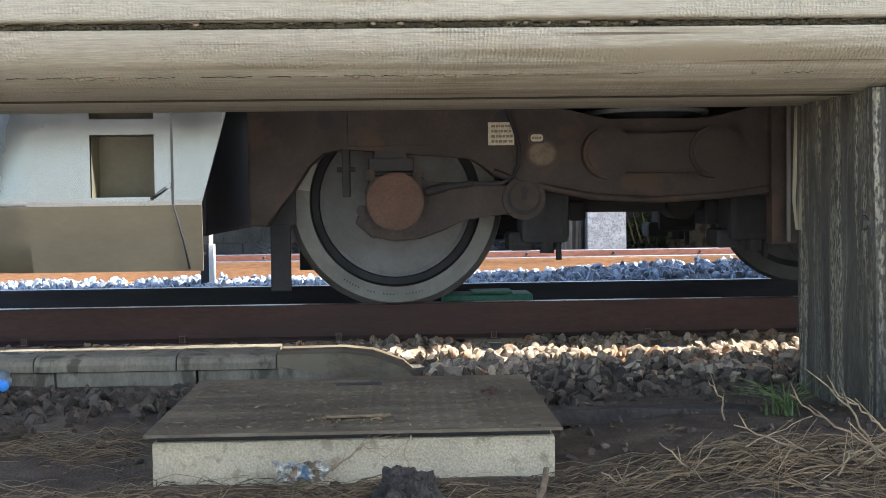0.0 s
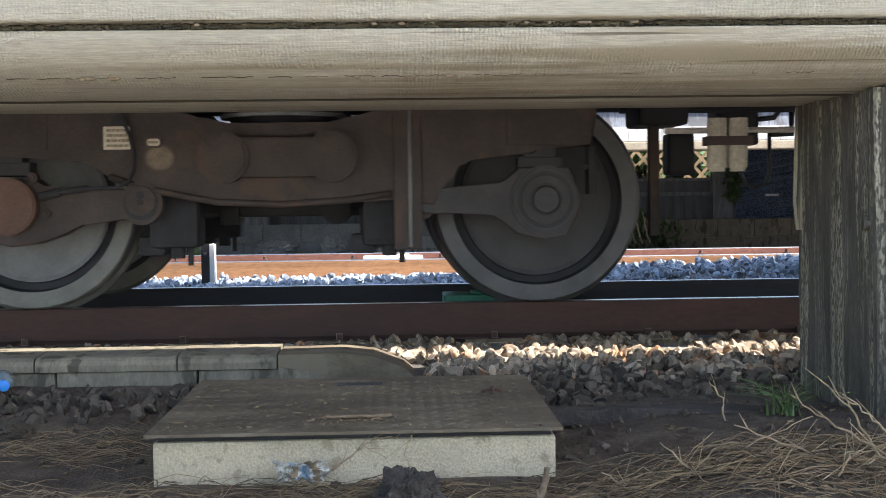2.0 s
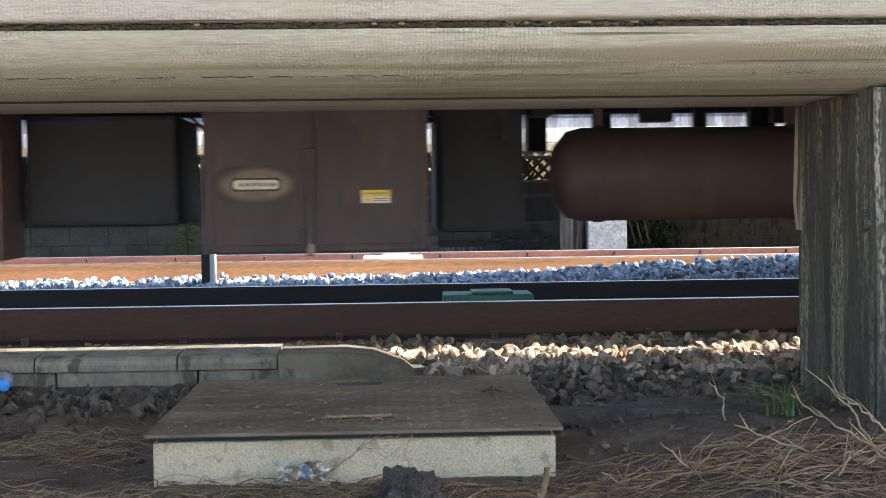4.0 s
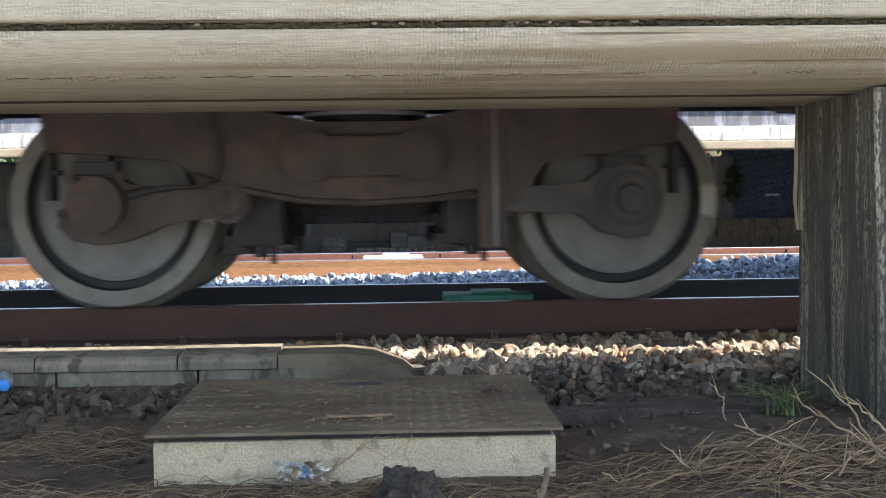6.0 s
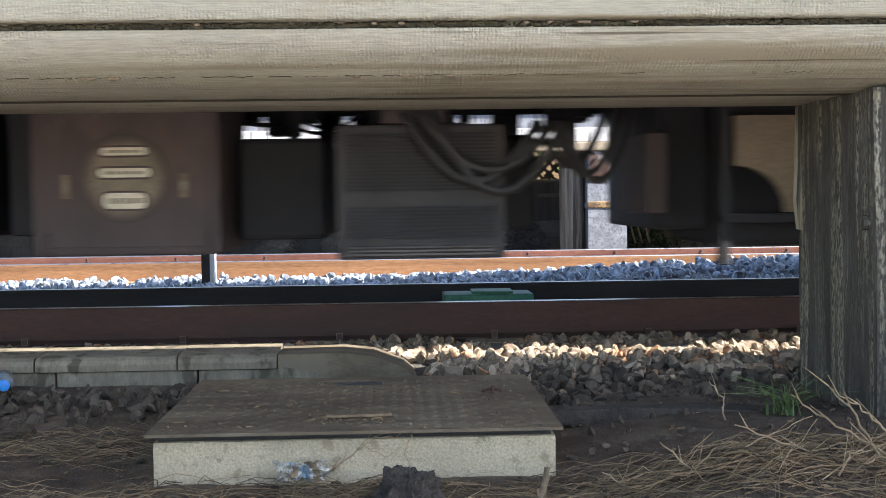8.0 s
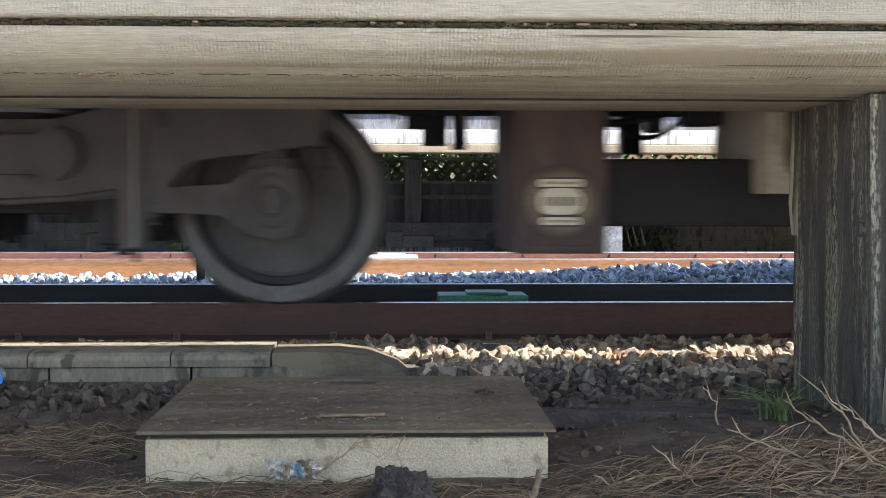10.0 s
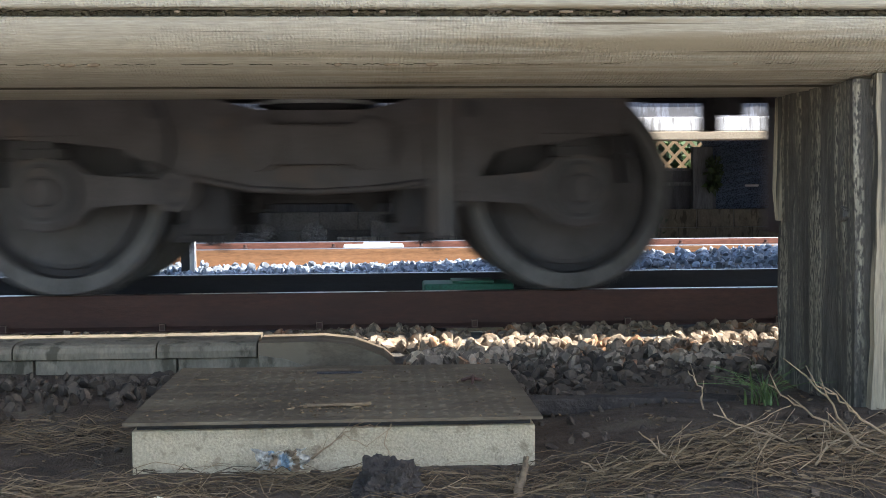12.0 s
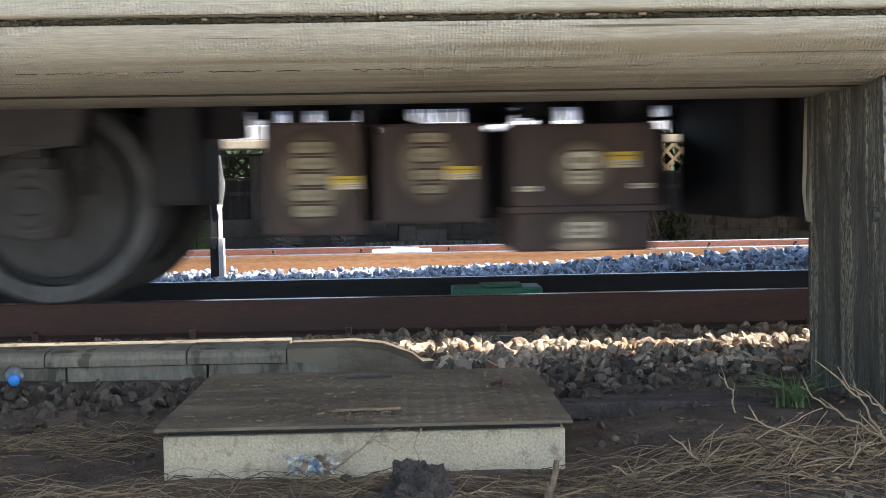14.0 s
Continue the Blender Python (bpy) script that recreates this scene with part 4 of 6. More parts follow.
def bogie(u, clean, guard=False, plain_cap=False):
    b = thing("bogie", u, 0, 0, "grimy brown two-axle bogie with " + ("pale" if clean[0] else "dark") + " wheels", "bogie", "bogies")
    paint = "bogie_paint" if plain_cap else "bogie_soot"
    for y0, y1, s in ((-0.34, -0.19, 1), (1.32, 1.47, -1)):
        bm = bmesh.new()
        prism(bm, FRAME if guard else EVEN, y0, y1)
        es = [e for e in bm.edges if abs(e.verts[0].co.y - e.verts[1].co.y) < 1e-4]
        bmesh.ops.bevel(bm, geom=es, offset=0.012, segments=2, profile=0.5, affect="EDGES")
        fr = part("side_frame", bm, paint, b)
        yo = y0 if s > 0 else y1
        # lip along the underside, doubler plates over the axles, and round openings
        shape = FRAME if guard else EVEN
        lip = [(x, yo - 0.004 * s, z + 0.012) for x, z in shape if -0.7 < x < 0.47 and z < 0.63]
        part("weld_lip", tube(bmesh.new(), lip, 0.014, 0, 8), paint, fr)
        for x0, x1 in ((-1.235, -0.9), (0.9, 1.235)):
            ya, yb = sorted((yo - 0.007 * s, yo + 0.004 * s))
            part("doubler_plate", box(bmesh.new(), x0, x1, ya, yb, 0.648, 0.89, 0, 0.003), paint, fr, "rust-tinged plate")
        # Dark discs on the surface, painted as the shaded depth of the openings.
        for x in ((-1.32, -0.62) if guard else (-0.62, 0.62)):
            bm = bmesh.new()
            cyl(bm, (x, yo + 0.01 * s, 0.75), (x, yo - 0.002 * s, 0.75), 0.036, 0, 24)
            part("round_opening", bm, "rubber", fr)
        ya, yb = sorted((yo - 0.001 * s, yo - 0.06 * s))
        hous = part("damper_housing", box(bmesh.new(), -0.21, 0.21, ya, yb, 0.53, 0.69, 0, 0.012), paint, b)
        for a in (-0.21, 0.21):
            bm = bmesh.new()
            cyl(bm, (a, yo - 0.001 * s, 0.61), (a, yo - 0.075 * s, 0.61), 0.102, 0, 28)
            cyl(bm, (a, yo - 0.074 * s, 0.61), (a, yo - 0.083 * s, 0.61), 0.088, 0, 28)
            part("damper_cap", bm, paint, hous)
        for ax, d in ((-1.05, 1), (1.05, -1)):
            c = (ax, 0.43)
            bm = bmesh.new()
            if plain_cap and ax < 0:
                arm = [(ax - 0.12, 0.47), (ax - 0.1, 0.535), (ax + 0.1, 0.535), (ax + 0.13, 0.5), (ax + 0.3, 0.5), (ax + 0.48, 0.49), (ax + 0.56, 0.44), (ax + 0.48, 0.375), (ax + 0.27, 0.36), (ax + 0.2, 0.315), (ax + 0.1, 0.28), (ax, 0.27), (ax - 0.1, 0.29), (ax - 0.16, 0.345), (ax - 0.15, 0.375), (ax - 0.11, 0.4)]
            else:
                arm = [(ax - d * 0.135, 0.37), (ax - d * 0.125, 0.52), (ax - d * 0.1, 0.56), (ax + d * 0.1, 0.56), (ax + d * 0.17, 0.49), (ax + d * 0.48, 0.48), (ax + d * 0.56, 0.44), (ax + d * 0.48, 0.38), (ax + d * 0.2, 0.38), (ax + d * 0.17, 0.35), (ax + d * 0.11, 0.295), (ax, 0.27), (ax - d * 0.09, 0.285)]
            ya, yb = sorted((yo + 0.005 * s, yo + 0.11 * s))
            prism(bm, arm, ya, yb)
            es = [e for e in bm.edges if abs(e.verts[0].co.y - e.verts[1].co.y) < 1e-4]
            bmesh.ops.bevel(bm, geom=es, offset=0.008, segments=2, profile=0.5, affect="EDGES")
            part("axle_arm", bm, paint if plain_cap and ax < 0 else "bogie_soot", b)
            bm = bmesh.new()
            if plain_cap and ax < 0:
                cyl(bm, (ax, yo + 0.05 * s, 0.43), (ax, yo - 0.05 * s, 0.43), 0.113, 0, 36)
                cyl(bm, (ax, yo - 0.05 * s, 0.43), (ax, yo - 0.058 * s, 0.43), 0.106, 0, 36)
                part("axle_cap", bm, "axle_cap" if guard else paint, b, "rust-brown round axle cap" if guard else "")
                for lx, lz in ((-0.132, 0.395), (0.135, 0.4), (-0.1, 0.535), (0.09, 0.54)):
                    bm = bmesh.new()
                    cyl(bm, (ax + lx, yo + 0.02 * s, lz), (ax + lx, yo - 0.012 * s, lz), 0.022, 0, 14)
                    cyl(bm, (ax + lx, yo - 0.011 * s, lz), (ax + lx, yo - 0.024 * s, lz), 0.013, 0, 6)
                    part("lug_bolt", bm, paint, b)
                bm = bmesh.new()
                cyl(bm, (ax + 0.12, yo - 0.02 * s, 0.465), (ax + 0.2, yo - 0.02 * s, 0.485), 0.018, 0, 12)
                cyl(bm, (ax + 0.2, yo - 0.02 * s, 0.485), (ax + 0.31, yo - 0.02 * s, 0.497), 0.012, 0, 12)
                part("speed_sensor", bm, "grime", b)
            else:
                cyl(bm, (ax, yo + 0.05 * s, 0.43), (ax, yo - 0.012 * s, 0.43), 0.137, 0, 32)
                cyl(bm, (ax, yo - 0.01 * s, 0.43), (ax, yo - 0.03 * s, 0.43), 0.122, 2, 32)
                cyl(bm, (ax, yo - 0.028 * s, 0.43), (ax, yo - 0.034 * s, 0.43), 0.113, 1, 32)
                cyl(bm, (ax, yo - 0.014 * s, 0.43), (ax, yo - 0.04 * s, 0.43), 0.102, 0, 32, 0.097)
                cyl(bm, (ax, yo - 0.038 * s, 0.43), (ax, yo - 0.043 * s, 0.43), 0.066, 1, 28)
                cyl(bm, (ax, yo - 0.042 * s, 0.43), (ax, yo - 0.056 * s, 0.43), 0.058, 0, 24, 0.05)
                for q in range(6):
                    an = q * math.pi / 3 + 0.3
                    cx, cz = ax + 0.083 * math.cos(an), 0.43 + 0.083 * math.sin(an)
                    cyl(bm, (cx, yo - 0.038 * s, cz), (cx, yo - 0.046 * s, cz), 0.008, 0, 6)
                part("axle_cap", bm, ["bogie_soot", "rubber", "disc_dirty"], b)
            bm = bmesh.new()
            px = ax + d * 0.51
            yp = yo if d > 0 else yo + 0.05 * s
            cyl(bm, (px, yp + 0.03 * s, 0.435), (px, yp - 0.015 * s, 0.435), 0.085, 0, 28)
            cyl(bm, (px, yp - 0.015 * s, 0.435), (px, yp - 0.022 * s, 0.435), 0.066, 1, 28)
            cyl(bm, (px, yp - 0.021 * s, 0.445), (px, yp - 0.028 * s, 0.445), 0.058, 0, 24)
            cyl(bm, (px, yp - 0.027 * s, 0.44), (px, yp - 0.034 * s, 0.44), 0.012, 1, 10)
            cyl(bm, (px, yp - 0.027 * s, 0.467), (px, yp - 0.03 * s, 0.467), 0.016, 1, 10)
            part("arm_pivot", bm, [paint, "grime"], b)
            bm = bmesh.new()
            ya, yb = sorted((yo + 0.02 * s, yo + 0.12 * s))
            box(bm, ax - 0.105, ax + 0.075, ya, yb, 0.548, 0.603, 0, 0.006)
            box(bm, ax - 0.085, ax + 0.045, ya, yb, 0.598, 0.66, 0, 0.006)
            part("axle_spring", bm, "rubber", b)
            bm = bmesh.new()
            box(bm, ax - d * 0.21, ax - d * 0.18, ya, yb, 0.45, 0.64, 0, 0.004)
            box(bm, ax - d * 0.23, ax - d * 0.16, ya + 0.02, yb, 0.55, 0.57, 0, 0.003)
            part("stop_bracket", bm, "grime", b)
            # brake gear inside the wheel
            bm = bmesh.new()
            bx = ax + d * 0.62
            ya, yb = sorted((yo + 0.12 * s, yo + 0.33 * s))
            box(bm, bx - 0.11, bx + 0.09, ya, yb, 0.25, 0.5, 0, 0.03)
            box(bm, bx - 0.16, bx - 0.05, ya + 0.03, yb, 0.22, 0.3, 0, 0.02)
            cyl(bm, (bx + 0.05, ya + 0.05, 0.18), (bx + 0.05, ya + 0.05, 0.3), 0.012, 0, 8)
            cyl(bm, (bx, ya + 0.04, 0.21), (bx, ya + 0.04, 0.29), 0.03, 0, 8)
            part("brake_unit", bm, "grime", b)
    for y in (-0.1, 1.23):
        bm = bmesh.new()
        cyl(bm, (0, y, 0.74), (0, y, 0.8), 0.2, 0, 28, 0.25)
        cyl(bm, (0, y, 0.8), (0, y, 0.93), 0.25, 0, 28, 0.22)
        part("air_spring", bm, "rubber", b)
        bm = bmesh.new()
        cyl(bm, (0, y, 0.775), (0, y, 0.79), 0.258, 0, 32)
        part("spring_ring", bm, "disc", b, "worn steel ring of the air spring")
    bm = bmesh.new()
    box(bm, -0.17, 0.17, -0.2, 1.33, 0.46, 0.70, 0, 0.02)
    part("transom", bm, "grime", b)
    bm = bmesh.new()
    box(bm, -0.62, 0.62, 0.16, 0.3, 0.37, 0.5, 0, 0.02)
    cyl(bm, (0.2, 0.1, 0.4), (0.2, 0.3, 0.4), 0.065, 0, 18)
    box(bm, 0.3, 0.42, 0.12, 0.3, 0.31, 0.42, 0, 0.015)
    box(bm, -0.3, -0.22, 0.12, 0.3, 0.335, 0.42, 0, 0.015)
    cyl(bm, (0.36, 0.2, 0.27), (0.36, 0.2, 0.32), 0.012, 0, 8)
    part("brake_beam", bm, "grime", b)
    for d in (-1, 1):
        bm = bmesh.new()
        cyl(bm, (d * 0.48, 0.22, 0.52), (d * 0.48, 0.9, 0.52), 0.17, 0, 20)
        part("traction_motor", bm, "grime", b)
    bm = bmesh.new()
    cyl(bm, (0.515, -0.37, 0.25), (0.515, -0.37, 0.9), 0.008, 0, 10)
    part("conduit", bm, "disc", b, "pale vertical conduit")
    part("conduit_bracket", box(bmesh.new(), 0.45, 0.56, -0.36, -0.28, 0.24, 0.9, 0, 0.006), paint, b)
    bm = bmesh.new()
    tube(bm, [(-0.64, -0.36, 0.9), (-0.61, -0.37, 0.79), (-0.575, -0.37, 0.7), (-0.56, -0.37, 0.64), (-0.563, -0.37, 0.57), (-0.585, -0.37, 0.52), (-0.63, -0.37, 0.497), (-0.75, -0.365, 0.497)], 0.008, 0, 7)
    part("cable", bm, "grime", b)
    if guard:
        bm = bmesh.new()
        box(bm, -1.56, -1.48, -0.2, -0.16, 0.07, 0.5, 0, 0.004)
        box(bm, -1.585, -1.455, -0.205, -0.17, 0.34, 0.48, 0, 0.004)
        part("rail_guard", bm, "grime", b, "flat steel guard hanging before the wheel")
        part("rail_guard", box(bmesh.new(), -1.56, -1.48, 1.29, 1.33, 0.07, 0.5, 0, 0.004), "grime", b)
        halo(b, -0.53, -0.4, 0.555, 0.67, -0.343)
        plate(b, -0.68, -0.577, 0.647, 0.737, -0.352, 4)
        plate(b, -0.512, -0.462, 0.66, 0.688, -0.352, 1)
    wheelset(b, -1.05, clean[0])
    wheelset(b, 1.05, clean[1])
    MOVERS.append((b, u))
    return b


def plate(owner, x0, x1, z0, z1, y, lines=2, kind="plate_white"):
    """A small enamel plate with illegible lines; a yellow one has a white lower half."""
    bm = bmesh.new()
    box(bm, x0, x1, y, y + 0.004, z0, z1)
    if lines == 1 and kind in ("plate_white", "plate_old"):
        es = [e for e in bm.edges if abs(e.verts[0].co.y - e.verts[1].co.y) > 0.001]
        bmesh.ops.bevel(bm, geom=es, offset=min(x1 - x0, z1 - z0) * 0.4, segments=3, profile=0.5, affect="EDGES")
    w = x1 - x0
    if kind == "yellow":
        m = (z0 + z1) / 2
        box(bm, x0, x1, y - 0.001, y + 0.001, z0, m, 2)
        box(bm, x0 + 0.1 * w, x0 + 0.32 * w, y - 0.002, y, z0 + 0.25 * (m - z0), m - 0.25 * (m - z0), 0)
        for z in (0.3, 0.62):
            box(bm, x0 + 0.4 * w, x1 - 0.1 * w, y - 0.002, y, z0 + z * (m - z0), z0 + (z + 0.12) * (m - z0), 1)
        box(bm, x0 + 0.08 * w, x1 - 0.08 * w, y - 0.001, y + 0.001, m + 0.4 * (z1 - m), m + 0.6 * (z1 - m), 1)
    else:
        h = (z1 - z0) / (lines * 2 + 1)
        for k in range(lines):
            z = z0 + h * (2 * k + 1)
            x = x0 + 0.12 * w
            while x < x1 - 0.15 * w:
                q = w * random.uniform(0.06, 0.16)
                box(bm, x, min(x + q, x1 - 0.06 * w), y - 0.0012, y + 0.001, z, z + h, 1)
                x += q * 1.3
    ob = part("plate", bm, [kind, "plate_ink", "plate_white"], owner, {"plate_white": "small white plate with faded marks", "yellow": "yellow and white warning plate"}.get(kind, "dull grubby plate"))
    if lines == 1 and kind in ("plate_white", "plate_old"):
        # raised dark rim round the plate
        bm = bmesh.new()
        box(bm, x0 - 0.008, x1 + 0.008, y + 0.001, y + 0.005, z0 - 0.008, z1 + 0.008)
        es = [e for e in bm.edges if abs(e.verts[0].co.y - e.verts[1].co.y) > 0.001]
        bmesh.ops.bevel(bm, geom=es, offset=min(x1 - x0, z1 - z0) * 0.45, segments=3, profile=0.5, affect="EDGES")
        part("plate_rim", bm, "underfloor", owner)
    return ob


def halo(owner, x0, x1, z0, z1, y):
    """Cleaner patch of paint that is left round a plate."""
    bm = bmesh.new()
    box(bm, x0, x1, y, y + 0.002, z0, z1)
    bmesh.ops.bevel(bm, geom=[e for e in bm.edges if abs(e.verts[0].co.y - e.verts[1].co.y) > 0.001], offset=min(x1 - x0, z1 - z0) * 0.48, segments=6, profile=0.5, affect="EDGES")
    return part("paint_patch", bm, "clean_patch", owner)


FACE = -0.55


def cabinet(car, x0, x1, z0, z1, y0=FACE, y1=0.25, mat="underfloor", ribs=(), lid=True, vents=(), plates=(), label="", name="equipment_box"):
    """An underfloor equipment box with a framed door, ribs, louvres and plates. Plates: (x, z, w, h, lines, kind)."""
    bm = bmesh.new()
    box(bm, x0, x1, y0, y1, z0, z1, 0, 0.012)
    ob = part(name, bm, mat, car, label)
    if lid:
        cuts = [x0 + 0.025, *ribs, x1 - 0.025]
        for a, b in zip(cuts, cuts[1:]):
            part("door", box(bmesh.new(), a + 0.012, b - 0.012, y0 - 0.008, y0 + 0.004, z0 + 0.03, z1 - 0.03, 0, 0.004), mat, ob)
            for hx in (a + 0.03, b - 0.03):
                part("hinge", box(bmesh.new(), hx - 0.008, hx + 0.008, y0 - 0.018, y0 - 0.006, z0 + 0.02, z0 + 0.09, 0, 0.003), mat, ob)
    for r in ribs:
        part("rib", box(bmesh.new(), r - 0.015, r + 0.015, y0 - 0.026, y0 + 0.004, z0 - 0.012, z1, 0, 0.004), mat, ob)
        part("latch", box(bmesh.new(), r - 0.024, r + 0.024, y0 - 0.034, y0, (z0 + z1) / 2 - 0.05, (z0 + z1) / 2 + 0.03, 0, 0.006), mat, ob)
    for a, b, c, d in vents:
        bm = bmesh.new()
        z = c
        while z < d - 0.008:
            box(bm, a, b, y0 - 0.02, y0 - 0.006, z, z + 0.007)
            z += 0.014
        part("louvre", bm, "grime", ob)
    # a cleaner patch of paint round each close group of plates
    spots = sorted((round(x, 1), z - h * 0.5 - 0.055, z + h * 0.5 + 0.055, x - w * 0.5 - 0.075, x + w * 0.5 + 0.075) for x, z, w, h, n, kind in plates if kind in ("plate_white", "plate_old") and h > 0.02 and w > 0.03)
    groups = []
    for q in spots:
        if groups and groups[-1][0] == q[0] and q[1] < groups[-1][2] + 0.01:
            g = groups[-1]
            groups[-1] = (g[0], g[1], max(g[2], q[2]), min(g[3], q[3]), max(g[4], q[4]))
        else:
            groups.append(q)
    for g in groups:
        halo(ob, g[3], g[4], max(z0 + 0.005, g[1]), min(z1 - 0.005, g[2]), y0 - 0.0105)
    for x, z, w, h, n, kind in plates:
        plate(ob, x - w / 2, x + w / 2, z - h / 2, z + h / 2, y0 - 0.0145, n, kind)
    return ob


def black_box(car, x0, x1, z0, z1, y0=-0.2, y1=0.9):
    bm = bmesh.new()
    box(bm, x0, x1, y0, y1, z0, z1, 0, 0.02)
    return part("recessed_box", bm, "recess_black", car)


def air_tank(car, x0, x1, z, r, y=-0.2):
    prof = [(0, x0), (r * 0.6, x0 + 0.02), (r * 0.92, x0 + 0.07), (r, x0 + 0.13), (r, x1 - 0.13), (r * 0.92, x1 - 0.07), (r * 0.6, x1 - 0.02), (0, x1)]
    bm = bmesh.new()
    lathe(bm, prof, 40, [0] * 7)
    bmesh.ops.rotate(bm, verts=bm.verts, matrix=Matrix.Rotation(radians(-90), 3, "Z"))
    bmesh.ops.translate(bm, verts=bm.verts, vec=(0, y, z))
    ob = part("air_tank", bm, "underfloor", car, "brown round-ended air tank", smooth=True)
    for x in (x0 + 0.2, x1 - 0.2):
        bm = bmesh.new()
        cyl(bm, (x - 0.02, y, z), (x + 0.02, y, z), r + 0.006, 0, 40)
        box(bm, x - 0.02, x + 0.02, y - 0.02, y + 0.02, z + r, 0.95)
        part("strap", bm, "underfloor", ob)
    bm = bmesh.new()
    cyl(bm, ((x0 + x1) / 2, y, z - r - 0.05), ((x0 + x1) / 2, y, z - r + 0.02), 0.014, 0, 8)
    part("drain_cock", bm, "grime", ob)


def hose(car, pts, r=0.014):
    bm = bmesh.new()
    tube(bm, pts, r, 0, 8)
    return part("hose", bm, "hose_grey", car)


def car_common(k, label):
    """Floor, body, sills, couplings and pipes. Local x = 0 at the first axle."""
    c = thing("rail_car", 20 * k, 0, 0, label, "rail car", "train")
    a, b = (-2.05 if k == 0 else -1.98), 17.88
    bm = bmesh.new()
    prof = [(-0.84, 1.0), (-0.84, 3.2), (-0.7, 3.55), (-0.3, 3.75), (0.565, 3.82), (1.43, 3.75), (1.83, 3.55), (1.93, 3.2), (1.93, 1.0)]
    bar(bm, prof, a + (1.2 if k == 0 else 0), b)
    part("body_shell", bm, "body", c, "plain stainless body above the floor")
    for y in (-0.78, 1.86):
        part("side_sill", box(bmesh.new(), a, b, y, y + 0.05, 0.86 if y < 0 else 0.93, 0.998, 0, 0.004), "underfloor", c)
    for i in range(22):
        x = a + 0.7 + i * (b - a - 1.4) / 21
        part("cross_beam", box(bmesh.new(), x - 0.04, x + 0.04, -0.72, 1.85, 0.925, 0.996), "grime", c)
    for e, d in ((a, 1), (b, -1)):
        x0, x1 = sorted((e + d * 0.02, e + d * 1.15))
        if not (k == 0 and d == 1):
            bm = bmesh.new()
            prism(bm, [(e + d * 0.02, 0.99), (e + d * 0.02, 0.72), (e + d * 0.42, 0.71), (e + d * 0.5, 0.662), (e + d * 1.08, 0.662), (e + d * 1.2, 0.73), (e + d * 1.45, 0.78), (e + d * 1.5, 0.99)], -0.45, -0.38)
            es = [q for q in bm.edges if abs(q.verts[0].co.y - q.verts[1].co.y) < 1e-4]
            bmesh.ops.bevel(bm, geom=es, offset=0.006, segments=2, profile=0.5, affect="EDGES")
            for q in range(3):
                cyl(bm, (e + d * (0.35 + 0.3 * q), -0.465, 0.745), (e + d * (0.35 + 0.3 * q), -0.45, 0.745), 0.02, 0, 6)
            part("end_sill", bm, "underfloor", c)
            bm = bmesh.new()
            x0, x1 = sorted((e + d * 0.2, e - d * 0.06))
            box(bm, x0, x1, 0.4, 0.73, 0.73, 0.9, 0, 0.02)
            cyl(bm, (e + d * 1.1, 0.565, 0.87), (e, 0.565, 0.87), 0.05, 0, 14)
            part("coupler", bm, "grime", c)
            if d < 0 and k < 4:
                for y, w, sag, r in ((0.02, 0.3, 0.46, 0.02), (0.1, 0.27, 0.42, 0.016), (0.2, 0.2, 0.33, 0.016), (0.95, 0.3, 0.5, 0.02)):
                    hose(c, curve((e + 0.07 - w, y, 0.82), (e + 0.07 + w, y + 0.03, 0.82), sag, 15), r)
                bm = bmesh.new()
                cyl(bm, (e - 0.22, -0.05, 0.56), (e - 0.22, -0.05, 0.95), 0.022, 0, 10)
                part("end_post", bm, "disc", c)
                for y, w, r in ((0.25, 0.0, 0.026), (0.33, 0.07, 0.022), (0.42, 0.13, 0.026), (0.5, -0.05, 0.02)):
                    hose(c, [(e + 0.5 + w, y, 0.93), (e + 0.42 + w, y, 0.78), (e + 0.29 + w, y, 0.6), (e + 0.14 + w * 0.6, y, 0.47), (e, y, 0.43), (e - 0.1, y, 0.5), (e - 0.16, y, 0.66), (e - 0.18, y, 0.9)], r)
                for x, z in ((0.56, 0.76), (0.68, 0.69), (0.78, 0.8)):
                    part("valve", box(bmesh.new(), e + x - 0.05, e + x + 0.05, 0.35, 0.5, z, 0.95, 0, 0.01), "grime", c)
            for q in range(3):
                x = e + d * (0.12 + 0.13 * q)
                part("valve", box(bmesh.new(), x - 0.04, x + 0.04, 0.0, 0.25, (0.62 if d > 0 else 0.8) + 0.04 * q, 0.95, 0, 0.01), "grime", c)
    for y, z, r in ((0.1, 0.9, 0.022), (0.3, 0.88, 0.016), (1.2, 0.9, 0.022)):
        bm = bmesh.new()
        cyl(bm, (a + 0.3, y, z), (b - 0.3, y, z), r, 0, 8)
        part("pipe", bm, "grime", c)
    rnd = random.Random(40 + k)
    for i in range(84):
        x = rnd.uniform(2.6 if k else 5.1, 13.0)
        w, y = rnd.uniform(0.03, 0.16), rnd.uniform(-0.35, 1.4)
        bm = box(bmesh.new(), x, x + w, y, y + rnd.uniform(0.05, 0.2), rnd.uniform(0.66, 0.82), 0.97, 0, 0.005)
        part("junction_box" if w > 0.09 else "pipe_hanger", bm, "grime", c)
    for i in range(9):
        x, y = rnd.uniform(2.6 if k else 5.1, 11.5), rnd.uniform(-0.2, 1.3)
        hose(c, curve((x, y, 0.84), (x + rnd.uniform(0.3, 0.9), y + 0.1, 0.84), rnd.uniform(0.03, 0.12)), rnd.uniform(0.008, 0.016))
